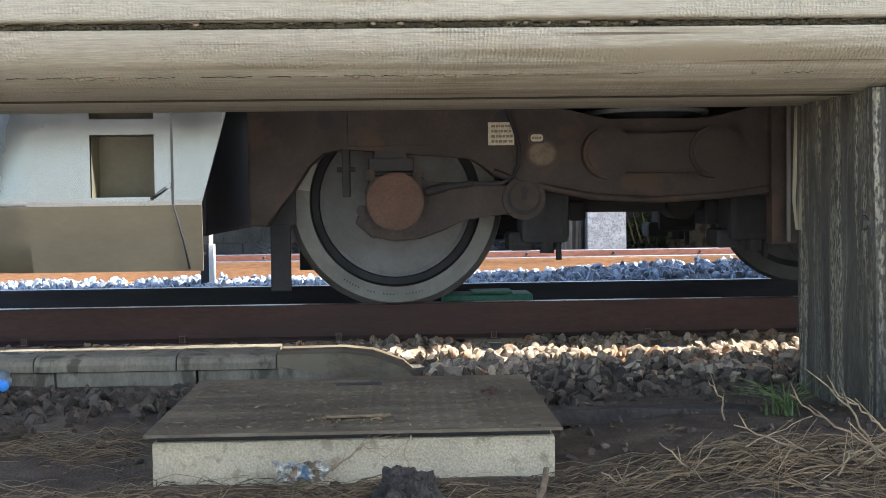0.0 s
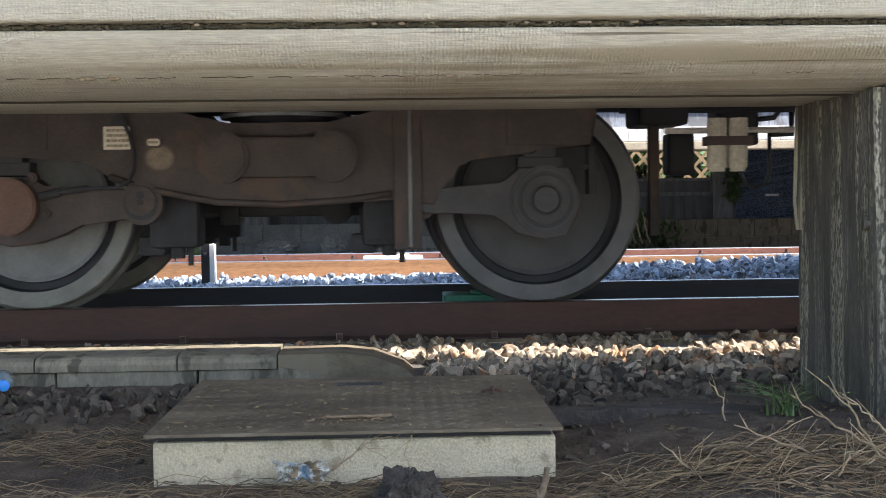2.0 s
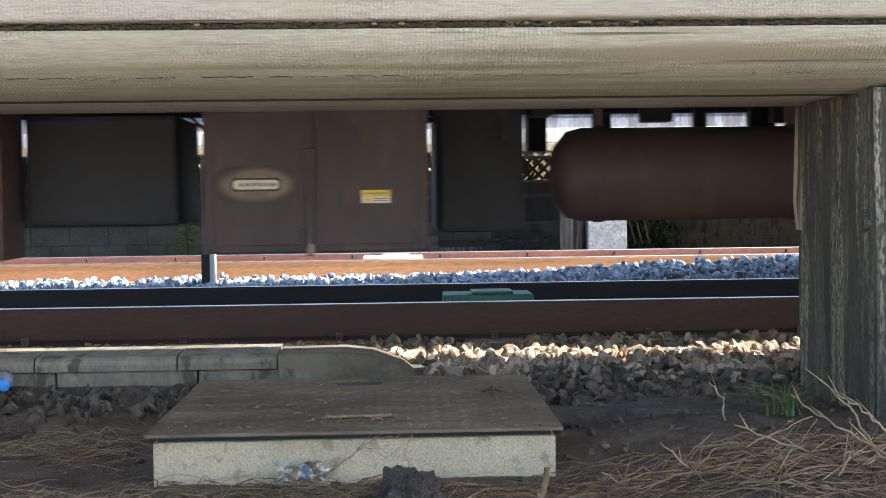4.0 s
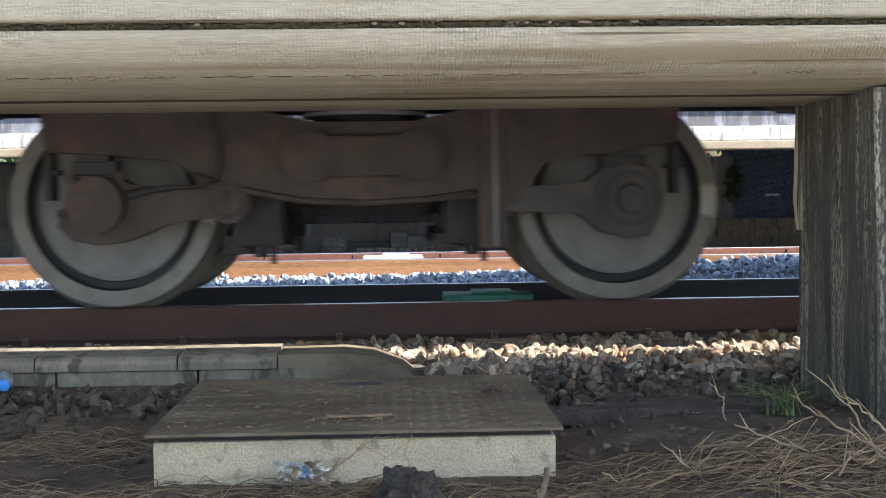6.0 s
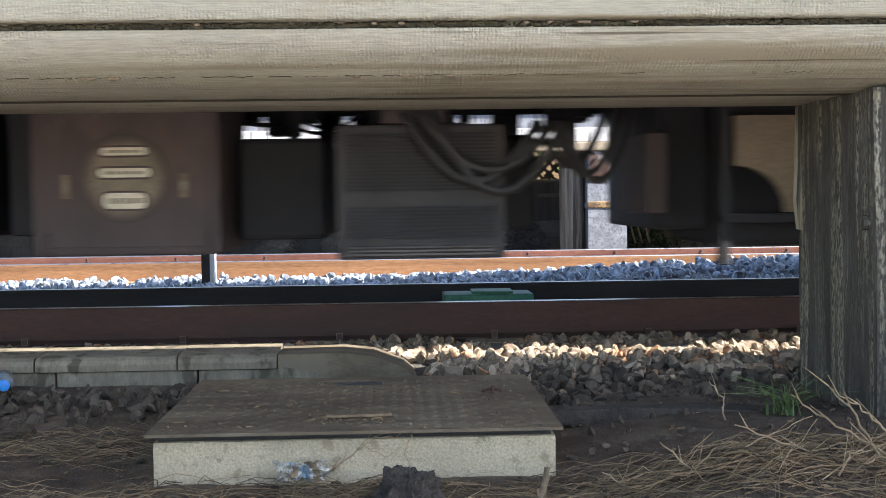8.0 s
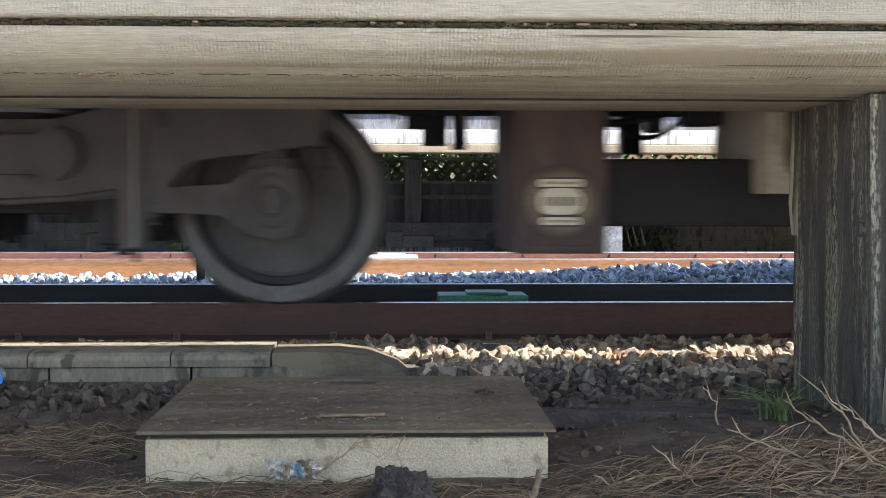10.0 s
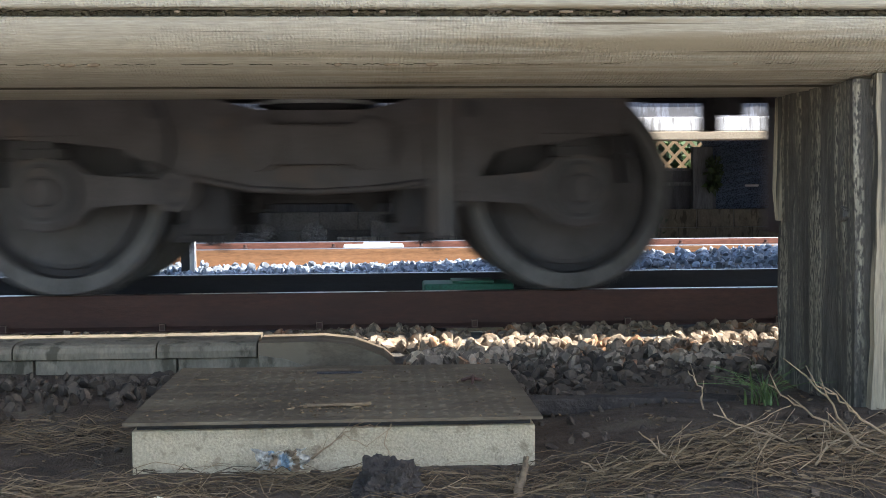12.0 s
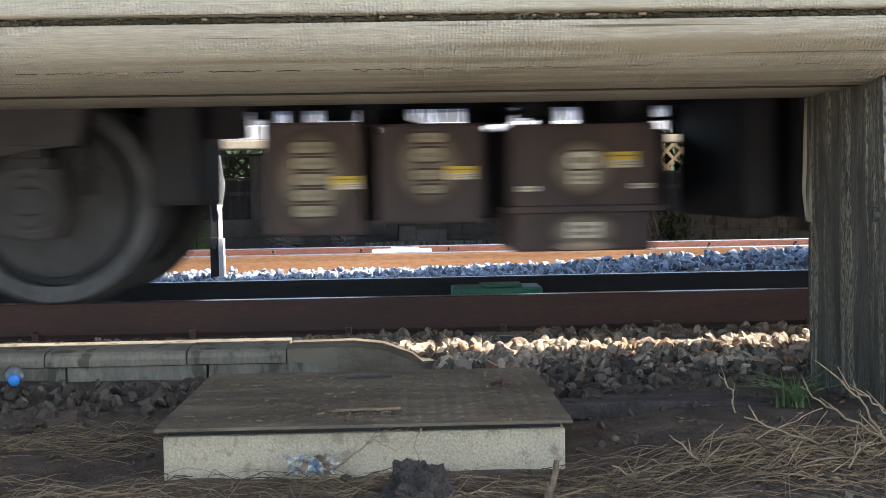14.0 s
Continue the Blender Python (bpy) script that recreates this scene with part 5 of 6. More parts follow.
    for y, z, r in ((0.75, 0.86, 0.02), (1.5, 0.93, 0.018)):
        bm = bmesh.new()
        cyl(bm, (2.6, y, z), (13.1, y, z), r, 0, 8)
        part("pipe", bm, "grime", c)
    MOVERS.append((c, 20 * k))
    return c


def white(x, z, w=0.17, h=0.035, n=1):
    return (x, z, w, h, n, "plate_white")


def old(x, z, w=0.14, h=0.04, n=1):
    return (x, z, w, h, n, "plate_old")


def warn(x, z, w=0.11, h=0.05):
    return (x, z, w, h, 1, "yellow")


def front_skirt(c):
    """Stainless skirt before the first bogie, bent in at the knee, with two recessed steps."""
    hx0, hx1, hz0, hz1 = -1.09, -0.862, 0.458, 0.682
    xs = [-1.9, -1.8, -1.72, -1.69, -1.66, -1.63, -1.6, -1.56, -1.52, -1.48, -1.44, -1.4, -1.36, -1.32, -1.2, hx0, hx1, -0.805, -0.70]
    zs = [0.19, 0.3, 0.41, 0.43, 0.446, hz0, hz1, 0.738, 0.93, 1.0]

    def right(z):
        return float(np.interp(z, [0.19, 0.43, 0.76, 1.0], [-0.706, -0.697, -0.603, -0.55]))

    def point(i, z):
        x = right(z) if i == len(xs) - 1 else xs[i]
        q = max(0, -1.33 + 0.13 * (z - 0.43) - x)
        y = -0.75 + (0.24 - math.sqrt(0.24 ** 2 - min(q, 0.215) ** 2) + 2.2 * max(0, q - 0.215)) + 0.3 * max(0, 0.435 - z)
        return (x, y, z)
    bm = bmesh.new()
    g = [[bm.verts.new(point(i, z)) for i in range(len(xs))] for z in zs]
    for j in range(len(zs) - 1):
        for i in range(len(xs) - 1):
            hole = i == 15 and (j == 5 or j == 7)
            if not hole:
                f = bm.faces.new((g[j][i], g[j][i + 1], g[j + 1][i + 1], g[j + 1][i]))
                f.material_index = 1 if j < 3 else 0
                f.smooth = i < 13
    for v in [v for v in bm.verts if not v.link_faces]:
        bm.verts.remove(v)
    ob = part("front_skirt", bm, ["steel", "steel_dusty"], c, "polished stainless skirt with recessed steps")
    m = ob.modifiers.new("thickness", "SOLIDIFY")
    m.thickness, m.offset = 0.012, 1
    for z0, z1 in ((hz0, hz1), (0.738, 0.93)):
        bm = bmesh.new()
        box(bm, hx0, hx1, -0.742, -0.62, z0, z1)
        f = min(bm.faces, key=lambda q: q.calc_center_median().y)
        bmesh.ops.delete(bm, geom=[f], context="FACES")
        st = part("step_recess", bm, "recess", ob, "dull recessed step")
        bm = bmesh.new()
        for q in range(2):
            box(bm, hx0 - 0.006, hx1 + 0.006, -0.757, -0.745, (z0 - 0.008, z1)[q], (z0, z1 + 0.008)[q], 0, 0.002)
            box(bm, (hx0 - 0.008, hx1)[q], (hx0, hx1 + 0.008)[q], -0.757, -0.745, z0, z1, 0, 0.002)
        part("step_rim", bm, "steel", ob)
    bm = bmesh.new()
    tube(bm, [(-0.875, -0.765, 0.45), (-0.81, -0.775, 0.497)], 0.006, 0, 8)
    cyl(bm, (-0.81, -0.785, 0.497), (-0.81, -0.75, 0.497), 0.01, 0, 12)
    part("latch_handle", bm, "steel", ob, "small steel latch handle")
    bm = bmesh.new()
    box(bm, -0.803, -0.794, -0.764, -0.748, 0.43, 1.0)
    part("panel_seam", bm, "grime", ob)
    bm = bmesh.new()
    tube(bm, [(-0.797, -0.757, 0.43), (-0.77, -0.72, 0.3), (-0.755, -0.69, 0.195)], 0.005, 0, 5)
    part("panel_seam", bm, "grime", ob)
    # dark gear behind the skirt
    black_box(c, -1.9, -0.75, 0.3, 0.99, -0.3, 1.3)


def long_box(c, x0, x1, ribs, plates):
    return cabinet(c, x0, x1, 0.215, 0.97, ribs=ribs, plates=plates, y1=0.5, label="long brown inverter box")


def car_head():
    c = car_common(0, "leading stainless rail car with brown underfloor gear")
    front_skirt(c)
    for x in (2.75, 2.83):
        bm = bmesh.new()
        cyl(bm, (x, -0.5, 0.545), (x, -0.5, 0.735), 0.038, 0, 18)
        cyl(bm, (x, -0.5, 0.53), (x, -0.5, 0.546), 0.03, 0, 18)
        part("air_filter", bm, "white_box", c, "cream air filter bowl")
    part("filter_clamp", box(bmesh.new(), 2.7, 2.88, -0.545, -0.46, 0.63, 0.665, 0, 0.004), "underfloor", c)
    bm = bmesh.new()
    cyl(bm, (2.55, -0.48, 0.69), (3.06, -0.48, 0.69), 0.012, 0, 8)
    part("pipe", bm, "handle_grey", c)
    part("hanger_bar", box(bmesh.new(), 2.65, 2.695, 0.28, 0.34, 0.26, 0.98, 0, 0.004), "bogie_paint", c)
    black_box(c, 2.73, 2.85, 0.53, 0.72, 0.25, 0.4)
    black_box(c, 2.58, 2.8, 0.75, 0.98, 0.15, 0.5)
    # small gear on the far side
    black_box(c, 3.13, 3.35, 0.69, 0.98, 0.95, 1.15)
    part("hanger_bar", box(bmesh.new(), 3.125, 3.16, 0.94, 0.99, 0.63, 0.97, 0, 0.004), "grime", c)
    hose(c, [(3.27, 1.0, 0.72), (3.27, 1.0, 0.54), (3.3, 1.0, 0.49), (3.35, 1.0, 0.475), (3.4, 1.0, 0.5), (3.415, 1.0, 0.56), (3.415, 1.0, 0.78)], 0.011)
    hose(c, [(3.41, 1.0, 0.745), (3.53, 1.0, 0.745), (3.53, 1.0, 0.9)], 0.016)
    hose(c, [(3.33, 1.0, 0.82), (3.44, 1.0, 0.83), (3.5, 1.0, 0.92)], 0.014)
    bm = bmesh.new()
    box(bm, 4.11, 4.16, 0.45, 0.52, 0.29, 0.97)
    box(bm, 4.16, 4.22, 0.47, 0.55, 0.78, 0.97)
    box(bm, 4.68, 4.73, 0.45, 0.52, 0.56, 0.97)
    box(bm, 4.12, 4.72, 0.45, 0.52, 0.555, 0.6)
    box(bm, 4.19, 4.57, 0.45, 0.52, 0.22, 0.255)
    box(bm, 4.56, 4.605, 0.45, 0.52, 0.23, 0.57)
    part("hanger_frame", bm, "grime", c, "open black hanger frame")
    hose(c, [(4.3, 0.5, 0.71), (4.45, 0.5, 0.77), (4.68, 0.5, 0.81)], 0.02)
    hose(c, [(4.18, 0.5, 0.67), (4.35, 0.5, 0.67), (4.7, 0.5, 0.68)], 0.012)
    hose(c, [(4.31, 0.5, 0.68), (4.34, 0.5, 0.6), (4.41, 0.5, 0.5), (4.45, 0.5, 0.36), (4.46, 0.5, 0.25)], 0.014)
    cabinet(c, 4.64, 5.0, 0.225, 0.97, y1=-0.25, plates=((4.82, 0.45, 0.14, 0.13, 1, "beige_box"), white(4.82, 0.527, 0.13, 0.02), white(4.82, 0.5, 0.13, 0.018), white(4.82, 0.375, 0.1, 0.022), (4.71, 0.45, 0.025, 0.08, 1, "plate_ink"), (4.93, 0.45, 0.025, 0.08, 1, "plate_ink"), white(4.82, 0.745, 0.09, 0.02)))
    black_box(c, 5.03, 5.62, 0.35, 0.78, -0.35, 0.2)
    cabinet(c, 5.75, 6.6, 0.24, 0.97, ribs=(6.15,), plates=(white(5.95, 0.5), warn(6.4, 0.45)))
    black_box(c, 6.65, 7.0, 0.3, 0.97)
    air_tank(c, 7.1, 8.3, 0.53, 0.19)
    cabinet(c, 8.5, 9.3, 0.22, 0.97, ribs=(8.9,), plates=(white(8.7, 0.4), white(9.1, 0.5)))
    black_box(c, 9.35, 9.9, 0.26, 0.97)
    long_box(c, 10.0, 12.37, (10.34, 10.82, 11.18, 11.66, 11.905, 12.255), (white(10.58, 0.62, 0.28, 0.06), white(10.58, 0.425, 0.19, 0.045), white(11.42, 0.51, 0.19, 0.045), white(12.06, 0.515, 0.19, 0.045), warn(12.06, 0.43, 0.11, 0.06)))
    black_box(c, 12.57, 12.72, 0.63, 0.98, -0.45, 0.1)
    hose(c, curve((12.55, -0.4, 0.66), (12.7, -0.4, 0.6), 0.22), 0.01)
    black_box(c, 12.86, 13.16, 0.7, 0.98, -0.45, 0.0)
    black_box(c, 13.08, 13.16, 0.35, 0.98, -0.4, -0.2)
    part("white_foot", box(bmesh.new(), 13.1, 13.15, -0.42, -0.38, 0.26, 0.36, 0, 0.004), "disc", c)
    return c


def car_trailer(k):
    c = car_common(k, "stainless rail car with a row of small brown boxes below")
    black_box(c, 2.55, 2.75, 0.4, 0.98, -0.3, 0.4)
    cols = lambda x: tuple(old(x, z, 0.14, 0.04) for z in (0.375, 0.435, 0.495, 0.555, 0.615))
    # the last car has its boxes closer together
    f, g, h = (0.01, -0.09, -0.33) if k == 4 else (0.045, -0.03, 0.035)
    cabinet(c, 3.02 + f, 3.39 + f, 0.28, 0.71, plates=cols(3.205 + f) + (warn(3.33 + f, 0.48),), lid=False)
    cabinet(c, 3.55 + g, 3.95 + g, 0.32, 0.70, plates=(old(3.745 + g, 0.645, 0.12, 0.035), old(3.745 + g, 0.58, 0.12, 0.05), old(3.745 + g, 0.505, 0.12, 0.035), old(3.745 + g, 0.45, 0.1, 0.03), warn(3.865 + g, 0.51)), lid=False)
    black_box(c, 3.98 + g, 4.27 + h, 0.34, 0.69, -0.3)
    cabinet(c, 4.29 + h, 4.86 + h, 0.37, 0.69, plates=(white(4.57 + h, 0.55, 0.12, 0.065, 1), white(4.57 + h, 0.485, 0.1, 0.05, 2), warn(4.72 + h, 0.55, 0.11, 0.06), white(4.36 + h, 0.445, 0.08, 0.02), white(4.79 + h, 0.45, 0.08, 0.02)), lid=False)
    cabinet(c, 4.3 + h, 4.84 + h, 0.205, 0.36, plates=(white(4.57 + h, 0.285, 0.13, 0.06, 2),), lid=False)
    part("ledge", box(bmesh.new(), 4.27 + h, 4.88 + h, -0.575, 0.2, 0.352, 0.378, 0, 0.004), "underfloor", c)
    black_box(c, 4.93, 5.06, 0.31, 0.97, -0.3)
    black_box(c, 5.14, 5.28, 0.31, 0.97, -0.3)
    cabinet(c, 5.30, 6.0, 0.24, 0.97, plates=(white(5.65, 0.63, 0.17, 0.03), white(5.65, 0.55, 0.19, 0.035), white(5.65, 0.445, 0.16, 0.06), (5.43, 0.5, 0.025, 0.09, 1, "plate_halo"), (5.87, 0.5, 0.025, 0.09, 1, "plate_halo")))
    black_box(c, 6.03, 6.38, 0.28, 0.69)
    cabinet(c, 6.44, 7.08, 0.21, 0.72, mat="bogie_soot", lid=False, vents=((6.48, 7.04, 0.47, 0.69), (6.48, 7.04, 0.29, 0.42), (6.48, 7.04, 0.225, 0.265)), label="louvred near-black cooler box")
    part("bracket_box", box(bmesh.new(), 6.62, 6.86, -0.6, -0.4, 0.72, 0.97, 0, 0.006), "underfloor", c)
    for dx, sag in ((0, 0.24), (0.06, 0.2), (0.1, 0.28)):
        hose(c, curve((6.7 + dx, -0.63, 0.76), (7.2 + dx, -0.6, 0.72), sag), 0.018)
        hose(c, curve((7.2 + dx, -0.6, 0.72), (7.5 + dx, -0.4, 0.8), 0.2 + 0.6 * dx), 0.016)
    black_box(c, 7.1, 7.25, 0.3, 0.7, -0.1, 0.5)
    black_box(c, 7.72, 7.93, 0.3, 0.97, -0.3)
    part("side_cover", box(bmesh.new(), 7.63, 7.71, -0.5, 0.1, 0.37, 0.68, 0, 0.006), "underfloor", c)
    bm = bmesh.new()
    pts = [(7.96, 0.74), (7.96, 0.55)] + [(7.96 + 0.2 * math.sin(q * math.pi / 12), 0.37 + 0.18 * math.cos(q * math.pi / 12)) for q in range(1, 7)] + [(8.32, 0.37)] + [(8.52 - 0.2 * math.cos(q * math.pi / 12), 0.37 + 0.18 * math.sin(q * math.pi / 12)) for q in range(1, 7)] + [(8.52, 0.74)]
    prism(bm, pts, -0.56, -0.5)
    ob = part("compressor_cover", bm, "beige_box", c, "beige cover with two arched cut-outs")
    plate(ob, 8.35, 8.45, 0.65, 0.685, -0.566, 1)
    black_box(c, 7.92, 8.9, 0.24, 0.97, -0.45, 0.4)
    cabinet(c, 8.57, 8.89, 0.39, 0.73, mat="beige_box", lid=False, plates=(white(8.73, 0.68, 0.17, 0.03), white(8.73, 0.61, 0.21, 0.045), white(8.71, 0.53, 0.16, 0.07, 2), warn(8.83, 0.57)))
    bm = bmesh.new()
    box(bm, 7.9, 7.94, -0.57, -0.5, 0.17, 0.97, 0, 0.004)
    box(bm, 8.86, 8.9, -0.57, -0.5, 0.19, 0.97, 0, 0.004)
    box(bm, 7.9, 8.9, -0.57, -0.5, 0.33, 0.365, 0, 0.004)
    part("hanger_frame", bm, "grime", c)
    cabinet(c, 8.97, 9.55, 0.21, 0.97, ribs=(9.26,), plates=(white(9.26, 0.52, 0.13, 0.05),))
    black_box(c, 9.7, 10.0, 0.3, 0.9)
    cabinet(c, 10.1, 11.0, 0.24, 0.97, ribs=(10.5,), plates=(white(10.3, 0.5), white(10.75, 0.45)))
    air_tank(c, 11.15, 12.3, 0.53, 0.19)
    cabinet(c, 12.45, 12.85, 0.37, 0.97, plates=(white(12.65, 0.5),))
    # Far-side boxes added so the gaps between the near ones look dark.
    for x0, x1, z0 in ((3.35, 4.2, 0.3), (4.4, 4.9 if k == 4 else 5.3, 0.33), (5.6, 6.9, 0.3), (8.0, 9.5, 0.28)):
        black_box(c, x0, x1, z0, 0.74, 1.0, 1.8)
    return c


def car_motor(k, o):
    """o: small shifts of the gear between the two motor cars."""
    c = car_common(k, "stainless rail car with large brown inverter boxes below")
    cabinet(c, 3.03, 3.39, 0.23, 0.97, plates=(white(3.21, 0.5, 0.17, 0.03), white(3.21, 0.43, 0.17, 0.1, 1), white(3.21, 0.355, 0.15, 0.03)))
    w = 4.01 if o == 0 else 3.72
    black_box(c, 3.4, w + 0.54, 0.33, 0.6, -0.35, 0.6)
    cabinet(c, w, w + 0.45, 0.46, 0.97, mat="white_box", lid=False, plates=(white(w + 0.22, 0.69, 0.17, 0.03), white(w + 0.22, 0.62, 0.1, 0.04), white(w + 0.22, 0.555, 0.17, 0.03), warn(w + 0.38, 0.58)), label="cream switch box")
    for x in (w + 0.09, w + 0.36):
        part("strap", box(bmesh.new(), x - 0.02, x + 0.02, -0.575, -0.5, 0.68, 0.97, 0, 0.004), "underfloor", c)
    black_box(c, w + 0.62, w + 1.0, 0.27, 0.97, -0.1, 0.6)
    bm = bmesh.new()
    for q in range(7):
        cyl(bm, (w + 0.98, -0.2, 0.3 + q * 0.035), (w + 1.06, -0.2, 0.3 + q * 0.035), 0.012, 0, 8)
    part("terminal_row", bm, "handle_grey", c)
    t = 5.5 if o == 0 else 5.16
    air_tank(c, t, t + 1.16, 0.52, 0.2)
    black_box(c, t - 0.25, t - 0.1, 0.65, 0.97, -0.2, 0.2)
    s = 0 if o == 0 else -0.29
    cabinet(c, 7.03 + s, 7.6 + s, 0.225, 0.97, plates=(white(7.295 + s, 0.52, 0.17, 0.025), white(7.295 + s, 0.46, 0.21, 0.04), white(7.295 + s, 0.38, 0.18, 0.07)))
    cabinet(c, 7.62 + s, 7.95 + s, 0.225, 0.97, plates=(white(7.755 + s, 0.38, 0.18, 0.07),))
    cabinet(c, 7.97 + s, 9.07 + s, 0.235, 0.97, ribs=(8.75 + s,), vents=((8.0 + s, 8.72 + s, 0.24, 0.33), (8.78 + s, 9.04 + s, 0.24, 0.33)), plates=(white(8.34 + s, 0.72, 0.14, 0.03), white(8.34 + s, 0.67, 0.14, 0.05, 1), white(8.92 + s, 0.72, 0.14, 0.03), white(8.92 + s, 0.67, 0.14, 0.05, 1)))
    cabinet(c, 9.1 + s, 9.74 + s, 0.22, 0.97, plates=(warn(9.43 + s, 0.49, 0.13, 0.07), white(9.43 + s, 0.38, 0.2, 0.07, 1), white(9.25 + s, 0.52, 0.05, 0.08), white(9.6 + s, 0.52, 0.05, 0.08)))
    black_box(c, 9.76 + s, 10.07 + s, 0.26, 0.97)
    if o:
        black_box(c, 10.0, 10.3, 0.29, 0.72)
    l0, l1 = (10.1, 12.06) if o == 0 else (10.45, 12.52)
    m, n = (1.04, 0.26) if o == 0 else (1.01, 0.35)
    long_box(c, l0, l1, (l0 + 0.55, l1 - 0.62), (white(l0 + n, 0.52, 0.21, 0.045), white(l1 - m, 0.64, 0.32, 0.07), white(l1 - m, 0.45, 0.23, 0.045), white(l1 - 0.32, 0.53, 0.22, 0.045), white(l1 - 0.32, 0.45, 0.22, 0.045), warn(l1 - 0.32, 0.365, 0.13, 0.06)))
    if o == 0:
        bm = bmesh.new()
        box(bm, 10.035, 10.09, -0.6, -0.565, 0.48, 0.97)
        box(bm, 10.2, 10.255, -0.6, -0.565, 0.48, 0.97)
        box(bm, 10.035, 10.255, -0.6, -0.565, 0.475, 0.485)
        part("hand_rail", bm, "handle_grey", c, "pale grey looped hand rail")
        cabinet(c, 12.3, 12.74, 0.37, 0.97, plates=((12.55, 0.6, 0.16, 0.02, 1, "plate_ink"), (12.55, 0.54, 0.17, 0.03, 1, "plate_ink"), (12.55, 0.465, 0.16, 0.065, 1, "plate_ink")))
        black_box(c, 12.85, 13.0, 0.6, 0.97, -0.4)
    else:
        black_box(c, 12.54, 12.68, 0.26, 0.97)
    return c


first_bogie = bogie(1.05, (True, False), guard=True, plain_cap=True)
bogie(14.85, (True, True), plain_cap=True)
for u, clean in ((21.05, (False, False)), (34.85, (False, False)), (41.05, (False, False)), (54.85, (True, True)), (61.05, (False, False)), (74.85, (False, False)), (81.05, (False, False))):
    bogie(u, clean)
car_head()
car_trailer(1)
car_motor(2, 0)
car_motor(3, 1)
car_trailer(4)

# ---- litter, grass and small things by the path ----


def straw(name, places, rng, label, category, radius=0.0011):
    """Many dry stalks as thin three-sided bent rods in one mesh. places: (x, y, spread angle, length)."""
    V, F = [], []
    for x, y, a, L in places:
        pts = []
        lift = rng.uniform(0.0, 0.03)
        bend = rng.normal() * 0.5
        px, py = x - math.cos(a) * L / 2, y - math.sin(a) * L / 2
        for k in range(5):
            aa = a + bend * (k - 2) / 2
            pts.append((px, py, ground_z(px, py) + 0.003 + lift * (1 - abs(k - 2) / 2.5) + rng.uniform(0, 0.006)))
            px += math.cos(aa) * L / 4
            py += math.sin(aa) * L / 4
        r = radius * rng.uniform(0.4, 1.4)
        n = len(V)
        for q in pts:
            for m in range(3):
                V.append((q[0] - math.sin(a) * r * math.cos(2.1 * m), q[1] + math.cos(a) * r * math.cos(2.1 * m), q[2] + r * math.sin(2.1 * m)))
        for k in range(4):
            for m in range(3):
                F.append((n + 3 * k + m, n + 3 * k + (m + 1) % 3, n + 3 * k + 3 + (m + 1) % 3, n + 3 * k + 3 + m))
    me = bpy.data.meshes.new(name)
    me.from_pydata(V, [], F)
    me.materials.append(M["straw"])
    return tagged(new(name, me), label, category, kind="stuff")


rng = np.random.default_rng(11)
spots = []
for i in range(1150):
    x = rng.uniform(-1.15, 1.25)
    y = -2.34 + rng.normal() * 0.1 - (0.02 if x < 0.5 else 0.06)
    if -0.64 < x < 0.42 and y > -2.2:
        y = -2.22 - abs(rng.normal()) * 0.1
    if x > 0.45 and rng.random() < 0.6:
        continue
    if noise.noise((x * 2.4, y * 5, 7.0)) < -0.1 and x < 0.45:
        continue
    spots.append((x, y, rng.normal() * 0.7 + (0.0 if x < 0.4 else -0.25), rng.uniform(0.06, 0.26)))
straw("dry_grass", spots, rng, "flattened dry grass stalks on the soil", "dry grass")
spots = [(rng.uniform(-1.35, -0.7), -1.72 + rng.normal() * 0.12, rng.normal() * 0.4, rng.uniform(0.05, 0.2)) for i in range(260)]
straw("dry_grass", spots, rng, "thin dry stalks scattered over dark stones", "dry grass", 0.0009)
spots = []
for i in range(430):
    x = rng.uniform(0.4, 1.3)
    y = -2.38 + rng.normal() * 0.09
    spots.append((x, y, rng.normal() * 0.55 - 0.15, rng.uniform(0.08, 0.34)))
straw("brushwood", spots, rng, "heap of pale dry stalks and thin twigs", "brushwood", 0.0011)


def twig(points, r, label="bare pale twig lying on the bank", bark="twig"):
    """Points: (x, y, z). A tapered bent stick with short side shoots."""
    p = thing("twig", *points[0], label, "twig", "twigs")
    o = Vector(points[0])
    rnd = random.Random(int(abs(points[0][0]) * 1000))
    pts = []
    for a, b in zip(points, points[1:]):
        a, b = Vector(a) - o, Vector(b) - o
        for k in range(5):
            pts.append(a.lerp(b, k / 5) + Vector([rnd.uniform(-0.004, 0.004) for _ in range(3)]))
    pts.append(Vector(points[-1]) - o)
    part("stem", tube(bmesh.new(), pts, r, 0, 7, 0.35), bark, p, smooth=False)
    for k in range(2, len(pts) - 1, 4):
        d = (pts[k + 1] - pts[k]).normalized()
        e = (d + Vector((rnd.uniform(-0.5, 0.5), rnd.uniform(-0.3, 0.3), rnd.uniform(0.2, 0.9)))).normalized() * rnd.uniform(0.03, 0.09)
        part("shoot", tube(bmesh.new(), [pts[k], pts[k] + e * 0.5, pts[k] + e], r * 0.45, 0, 5, 0.4), bark, p)


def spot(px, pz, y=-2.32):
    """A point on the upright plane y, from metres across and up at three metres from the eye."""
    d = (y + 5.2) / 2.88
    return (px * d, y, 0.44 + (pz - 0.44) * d)


